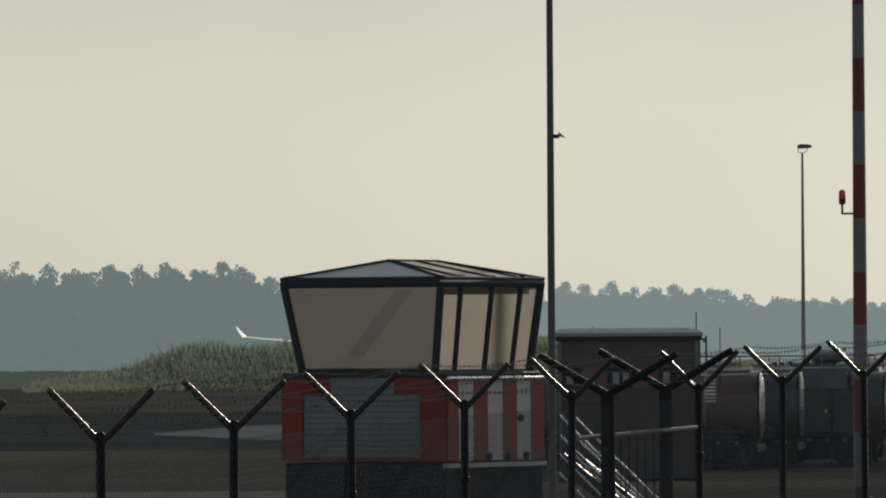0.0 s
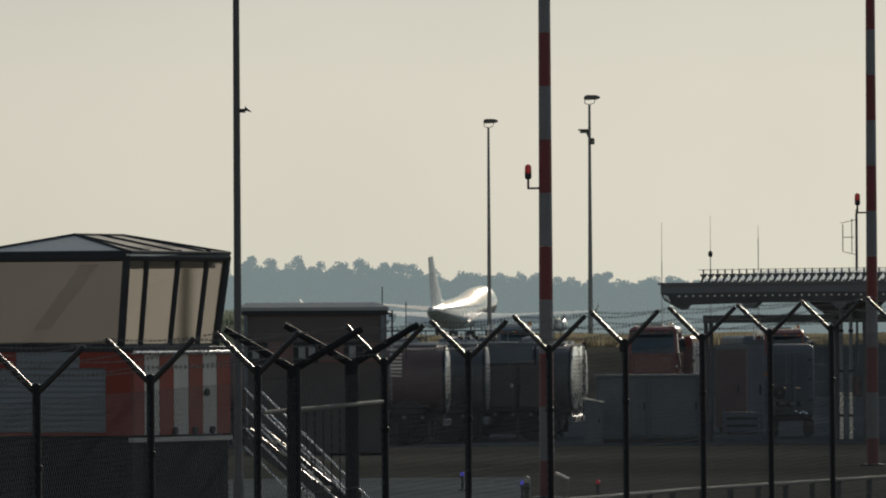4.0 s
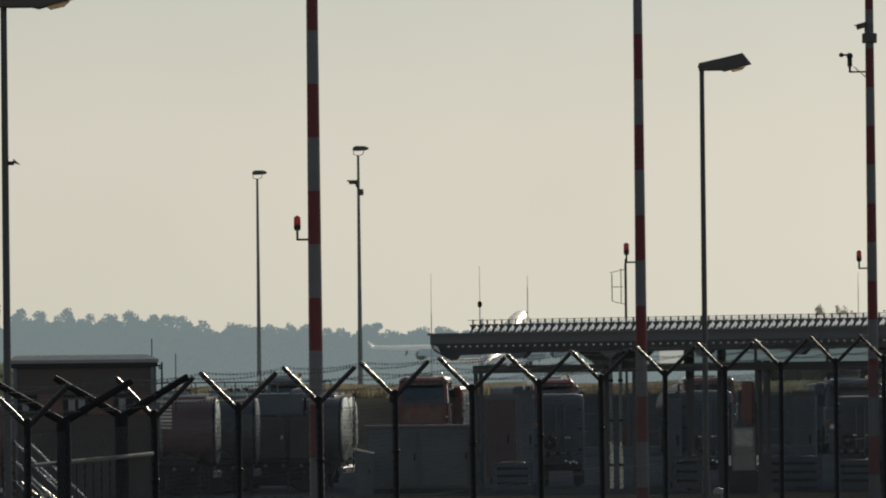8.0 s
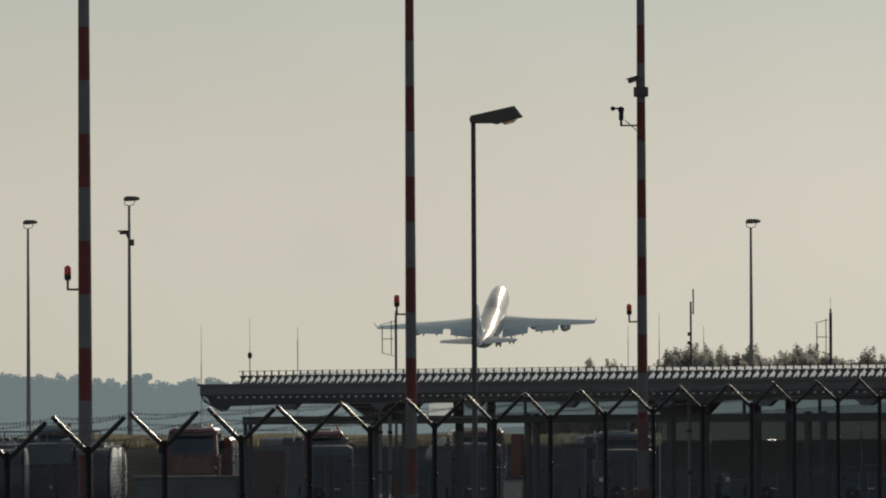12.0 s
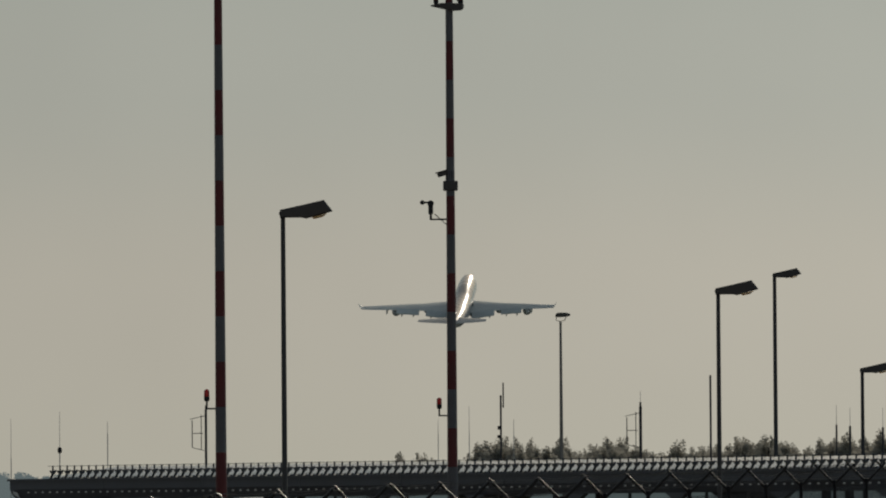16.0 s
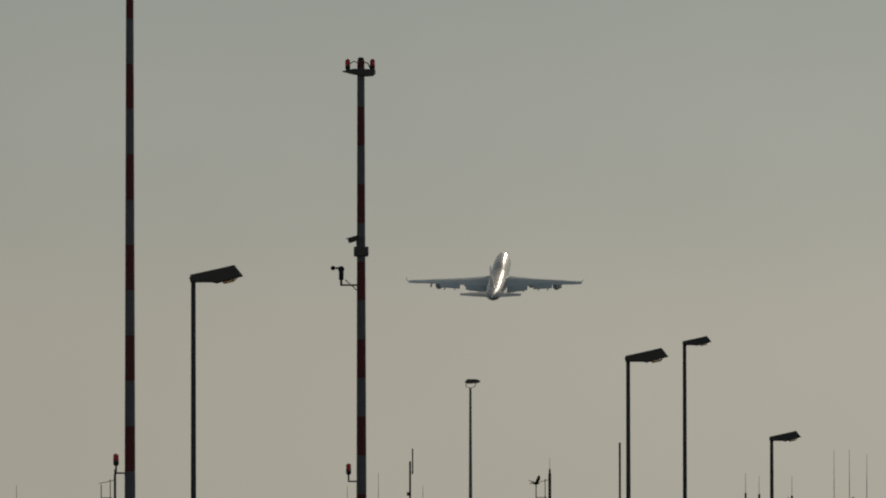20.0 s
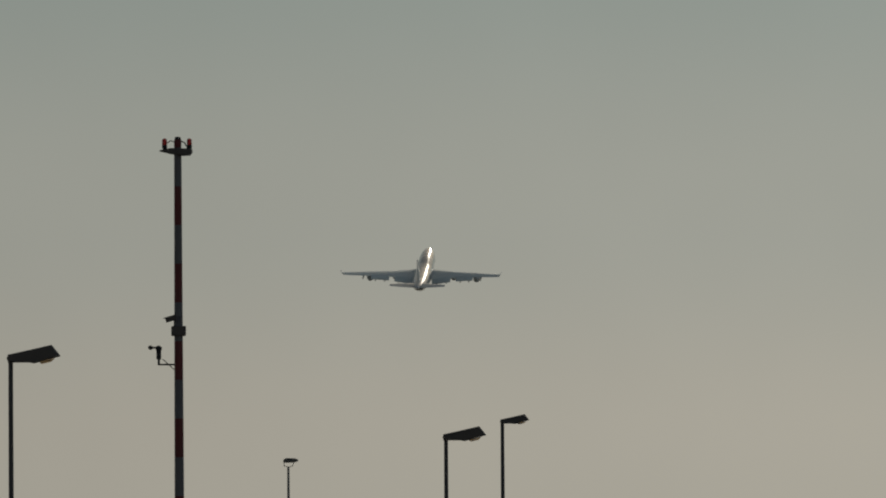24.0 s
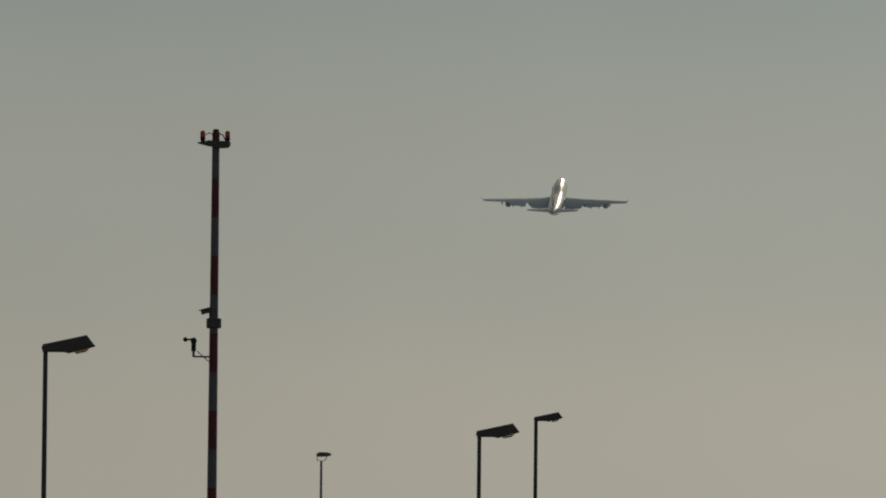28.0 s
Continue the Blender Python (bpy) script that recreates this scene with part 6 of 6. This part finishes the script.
# ---- the airliner ----
def build_airliner():
    jet = thing("airliner", Matrix(), "white four-engined jumbo airliner with swept wings and winglets", "airliner")
    n = 32
    rows = ((31.0, 0.06, 4.95, 5.1), (30.6, 0.6, 4.3, 5.9), (29.9, 1.2, 3.7, 6.7), (29, 1.7, 3.2, 7.5), (27.6, 2.25, 2.75, 8.6), (26, 2.65, 2.5, 9.3), (24, 2.95, 2.35, 9.6),
            (21, 3.15, 2.28, 9.75), (12, 3.25, 2.25, 9.8), (7, 3.25, 2.25, 9.6), (3, 3.25, 2.25, 9.1), (0, 3.25, 2.25, 8.85), (-8, 3.25, 2.25, 8.8), (-15, 3.25, 2.3, 8.8),
            (-20, 3.18, 2.75, 8.8), (-25, 2.9, 3.55, 8.78), (-30, 2.3, 4.85, 8.7), (-34, 1.55, 6.1, 8.6), (-37, 0.8, 7.1, 8.4), (-38.4, 0.3, 7.6, 8.2))
    rings = []
    for y, w, lo, hi in rows:
        mid = lo + min(3.25, (hi - lo) * 0.5)
        ring = []
        for i in range(n):
            q = i * math.tau / n
            c, s = math.cos(q), math.sin(q)
            z = mid + (s * (hi - mid) if s > 0 else s * (mid - lo))
            pinch = 1 - (0.10 * s * s if s > 0 and hi > 9 else 0)
            ring.append((w * c * pinch, y, z))
        rings.append(ring)
    part("fuselage", Form().loft(rings), PLANE_WHITE_SHADED, jet, "glossy white fuselage, darkened as shade", True)
    belly = []
    for y, w, lo in ((13, 0.6, 2.3), (10, 2.6, 1.95), (2, 3.3, 1.8), (-6, 3.3, 1.85), (-10, 2.4, 2.1), (-13, 0.6, 2.4)):
        belly.append([(w * math.cos(q), y, 3.6 + (lo - 3.6) * math.sin(q)) for q in (math.pi * i / 12 for i in range(13))])
    part("belly_fairing", Form().loft(belly), PLANE_GREY, jet, smooth=True)
    part("cockpit_window", Form().loft([[(-1.5, 28.0, 8.0), (-0.6, 28.6, 8.0), (0.6, 28.6, 8.0), (1.5, 28.0, 8.0)], [(-1.45, 27.6, 8.5), (-0.6, 28.0, 8.6), (0.6, 28.0, 8.6), (1.45, 27.6, 8.5)]], caps=False, closed=False), PLANE_DARK, jet)

    def foil(x, le, chord, z, t, upright=False):
        pts = []
        for u, s in ((0, 0), (0.03, 0.5), (0.12, 0.85), (0.35, 1), (0.65, 0.65), (1, 0.06), (1, -0.06), (0.65, -0.42), (0.35, -0.62), (0.12, -0.6), (0.03, -0.4)):
            if upright:
                pts.append((x + s * t * chord * 0.5, le - u * chord, z))
            else:
                pts.append((x, le - u * chord, z + s * t * chord * 0.6))
        return pts
    wings, engines = [], []
    for s in (1, -1):
        wing = part("wing", Form().loft([foil(s * x, le, ch, z, t) for x, le, ch, z, t in ((2.2, 11.5, 16.5, 3.6, 0.12), (6, 8.2, 13.6, 4.0, 0.11), (12.3, 2.8, 9.6, 4.9, 0.10), (21, -4.4, 7.0, 6.35, 0.09), (28, -10.2, 5.1, 7.4, 0.085), (31.3, -12.9, 4.0, 7.95, 0.08))]), PLANE_WING_HAZED, jet, "grey swept wing, paled for haze", True)
        part("winglet", Form().loft([foil(s * x, le, ch, z, 0.08, True) for x, le, ch, z in ((31.25, -13.0, 3.9, 7.9), (31.9, -15.2, 2.3, 9.0), (32.3, -16.4, 1.2, 9.9))]), PLANE_WING_HAZED, wing, "small grey winglet", True)
        wings.append((wing, s))
        # lowered flaps behind the wing and their track fairings
        for x0, x1, y0, y1, z0, z1, ch in ((3.6, 11.2, -5.4, -6.9, 3.35, 4.5, 3.0), (13.4, 20.4, -7.3, -11.2, 4.85, 6.0, 2.2)):
            q = [(s * x0, y0 + 0.9, z0 + 0.5), (s * x1, y1 + 0.9, z1 + 0.5), (s * x1, y1 - ch * 0.8, z1 - ch * 0.24), (s * x0, y0 - ch * 0.8, z0 - ch * 0.36)]
            part("flap", Form().loft([[(x, y, z - 0.12) for x, y, z in q], [(x, y, z + 0.1) for x, y, z in q]]), PLANE_FLAP_HAZED, wing)
        for x, y, z in ((6.0, -5.0, 3.2), (9.6, -6.0, 3.75), (15.2, -7.0, 4.6), (18.8, -9.2, 5.25), (23.6, -10.3, 6.3)):
            part("track_fairing", Form().turned((s * x, y + 2.2, z), (0, -1, -0.22), ((0, 0.05), (1, 0.3), (3, 0.34), (4.4, 0.2), (5.0, 0.04)), 10), PLANE_FLAP_HAZED, wing, smooth=True)
        for x, y, z in ((11.75, 8.4, 2.35), (21.4, 0.6, 3.55)):
            e = part("engine", Form().turned((s * x, y, z), (0, -1, 0), ((0, 1.2), (0.15, 1.36), (1.0, 1.48), (2.6, 1.46), (3.9, 1.2), (3.95, 0.95), (4.7, 0.72), (5.5, 0.46), (5.55, 0.3), (6.3, 0.05)), 24), PLANE_GREY, jet, "grey engine nacelle", True)
            part("intake", Form().turned((s * x, y + 0.02, z), (0, -1, 0), ((0, 1.16), (-0.06, 1.22), (0.0, 1.28), (0.12, 1.29)), 24), PLANE_METAL, e, "bright intake lip", True)
            engines.append((e, s, x))
            part("exhaust", Form().turned((s * x, y - 4.0, z), (0, -1, 0), ((0, 0.98), (0.02, 0.98), (0.03, 0.7)), 20), PLANE_DARK, e)
            part("pylon", Form().loft([[(s * x - 0.22, y - 0.9, z + 1.2), (s * x + 0.22, y - 0.9, z + 1.2), (s * x + 0.22, y - 6.2, z + 0.7), (s * x - 0.22, y - 6.2, z + 0.7)],
                                       [(s * x - 0.15, y - 2.6, z + 2.05), (s * x + 0.15, y - 2.6, z + 2.05), (s * x + 0.15, y - 8.6, z + 1.9), (s * x - 0.15, y - 8.6, z + 1.9)]]), PLANE_GREY, e)
        part("tailplane", Form().loft([foil(s * x, le, ch, z, 0.09) for x, le, ch, z in ((0.8, -27.6, 8.6, 7.6), (6, -32.0, 5.8, 8.25), (11.0, -36.2, 3.0, 8.95))]), PLANE_GREY, jet, "grey tailplane", True)
    part("tail_cone", Form().turned((0, -36.7, 7.72), (0, -1, 0.08), ((0, 0.86), (0.9, 0.68), (1.6, 0.38), (1.95, 0.05)), 18), PLANE_METAL, jet, "bare metal tail cone", True)
    part("fin", Form().loft([foil(0, le, ch, z, 0.10, True) for le, ch, z in ((-22.5, 15.2, 8.4), (-25.8, 11.7, 9.3), (-31.2, 8.3, 14.0), (-36.0, 5.0, 19.2))]), PLANE_GREY, jet, "tall grey swept fin", True)
    part("leading_edge", Form().loft([[(-0.20, y - 0.5, z), (-0.10, y + 0.04, z), (0.0, y + 0.16, z), (0.10, y + 0.04, z), (0.20, y - 0.5, z)] for y, z in ((-25.8, 9.3), (-31.2, 14.0), (-36.0, 19.2))]), PLANE_METAL, jet, "bare metal fin edge", True)
    gears = []
    for x, y in ((-1.9, -1.6), (1.9, -1.6), (-5.5, 1.4), (5.5, 1.4)):
        g = part("main_gear", Form().tube((0, 0, 0.6), (0, 0, 4.6), 0.2, 0.24, 10).tube((0, 0.9, 0.62), (0, -0.9, 0.62), 0.14, n=8), PLANE_METAL, jet, smooth=True)
        g.location = (x, y, 0)
        for dx in (-0.55, 0.55):
            for dy in (-0.75, 0.75):
                part("gear_wheel", Form().turned((dx, dy, 0.62), (1, 0, 0), ((-0.22, 0.4), (-0.18, 0.6), (0, 0.62), (0.18, 0.6), (0.22, 0.4)), 18), BLACK, g, smooth=True)
        part("gear_door", Form().box(-0.9 if x < 0 else 0.8, -1.1, 1.5, -0.8 if x < 0 else 0.9, 1.1, 2.6), PLANE_GREY, g)
        gears.append((g, x, y))
    ng = part("nose_gear", Form().tube((0, 0, 0.5), (0, 0, 3.2), 0.14, 0.18, 10), PLANE_METAL, jet, smooth=True)
    ng.location = (0, 24, 0)
    for dx in (-0.4, 0.4):
        part("gear_wheel", Form().turned((dx, 0, 0.6), (1, 0, 0), ((-0.18, 0.4), (-0.15, 0.58), (0, 0.6), (0.15, 0.58), (0.18, 0.4)), 18), BLACK, ng, smooth=True)
    gears.append((ng, 0, 24))
    return jet, gears, wings, engines


JET, GEARS, WINGS, ENGINES = build_airliner()


def build_bird():
    bird = thing("bird", Matrix(), "dark bird in flapping flight above the canopy", "bird")
    part("body", Form().turned((0, -0.2, 0), (0, 1, 0), ((0, 0.01), (0.08, 0.05), (0.2, 0.07), (0.32, 0.045), (0.38, 0.04), (0.43, 0.01)), 10), BLACK, bird, smooth=True)
    part("tail", Form().loft([[(-0.03, -0.18, 0), (0.03, -0.18, 0), (0.03, -0.18, 0.012), (-0.03, -0.18, 0.012)], [(-0.07, -0.36, 0), (0.07, -0.36, 0), (0.07, -0.36, 0.008), (-0.07, -0.36, 0.008)]]), BLACK, bird)
    wings = []
    for s in (1, -1):
        w = part("wing", Form().loft([[(s * x, y0, -0.006), (s * x, y1, -0.004), (s * x, y1, 0.006), (s * x, y0, 0.01)] for x, y0, y1 in ((0, 0.1, -0.08), (0.15, 0.13, -0.1), (0.28, 0.08, -0.1), (0.38, -0.02, -0.1))]), BLACK, bird)
        w.location = (s * 0.04, 0.02, 0.03)
        wings.append((w, s))
    return bird, wings


BIRD, BIRD_WINGS = build_bird()


def motions():
    def at(x, y, z, pitch, bank, turn=7.84):
        return pose(x, y, z, pitch, bank, -turn)
    walk(JET, [
        (0, at(-137.2, 1620.0, -0.35, 0.3, 0.3)),
        (2, at(-115.8, 1783.8, 0.75, 0.7, 0.6)),
        (3, at(-103.8, 1866.3, 1.0, 1.7, 0.8)),
        (3.5, at(-97.4, 1907.7, 1.1, 2.4, 1.0)),
        (6, at(-64.4, 2113.7, 1.8, 8.8, 1.1)),
        (7, at(-51.0, 2196.6, 2.7, 10.6, 1.1)),
        (8, at(-37.3, 2280.3, 5.7, 11.2, 0.3)),
        (10, at(-8.3, 2448.1, 14.05, 12.4, -0.45, 7)),
        (11, at(6.0, 2532.1, 20.9, 13.8, -0.54, 6.6)),
        (12, at(19.9, 2616.1, 28.7, 14.9, -1.1, 6.4)),
        (15, at(61.4, 2868.4, 58.3, 14.7, -0.8, 6.4)),
        (17, at(88.4, 3036.7, 78.4, 15.1, 0.77, 6.4)),
        (20, at(129.5, 3290.0, 109.6, 15.7, 0.71, 6.4)),
        (23, at(171.8, 3542.8, 144.0, 15.6, 1.3, 6.6)),
        (25, at(201.0, 3709.7, 166.8, 16.0, 1.4, 6.8)),
        (28, at(246.0, 3959.5, 200.9, 15.5, 0.6, 6.8)),
    ])
    # the wings hang while it rolls and bend upwards as they take the weight; the engines ride with them
    droop = 2.6
    for wing, s in WINGS:
        root = Matrix.Translation((s * 3.0, 0, 3.6))
        hang = root @ pose(0, 0, 0, 0, s * droop, 0) @ root.inverted()
        walk(wing, [(0, hang), (4, hang), (8, Matrix()), (28, Matrix())])
    for engine, s, x in ENGINES:
        low = pose(0, 0, -(x - 3.0) * math.sin(radians(droop)))
        walk(engine, [(0, low), (4, low), (8, Matrix()), (28, Matrix())])
    walk(BIRD, [
        (0, pose(-16.4, 427.7, 0.12, 0, 0, -75)),
        (14.6, pose(-16.4, 427.7, 0.12, 0, 0, -75)),
        (16, pose(-15.1, 401.7, 4.76, 0, 0, -75)),
        (16.6, pose(-8.4, 399.9, 6.40, 0, -18, -48)),
        (17, pose(-4.9, 400.0, 5.92, 0, -18, -48)),
        (17.2, pose(-3.1, 400.0, 6.12, 0, -18, -48)),
        (18.6, pose(8.3, 404.9, 5.51, 0, -18, -48)),
        (20, pose(17.8, 409.6, 7.31, 0, -18, -48)),
        (20.5, pose(20.6, 411.5, 7.30, 0, -18, -48)),
        (22.5, pose(20.9, 429.5, 9.78, 0, -18, -48)),
        (24, pose(32.8, 448.8, 9.25, 0, -18, -48)),
        (28, pose(51.2, 477.3, 8.03, 0, -18, -48)),
    ])
    # it sits on the grass behind the berm, then flaps five beats in two seconds
    for wing, s in BIRD_WINGS:
        walk(wing, [(0, pose(s * 0.04, 0.02, 0.03, 0, s * 60, 0)), (14.4, pose(s * 0.04, 0.02, 0.03, 0, s * 60, 0))]
             + [(14.6 + 0.2 * k, pose(s * 0.04, 0.02, 0.03, 0, -s * (38 if k % 2 else -22), 0)) for k in range(68)])
    # the gear stays down for the climb-out and is then drawn up into the belly
    for g, x, y in GEARS:
        walk(g, [(0, pose(x, y, 0)), (7.5, pose(x, y, 0)), (9.5, pose(x, y - 1.0, -1.7)), (12.8, pose(x, y - 1.0, -1.7)), (15, pose(x * 0.9, y - 0.5, -0.8)), (17, pose(x * 0.4, y, 2.2)), (28, pose(x * 0.4, y, 2.2))])


motions()
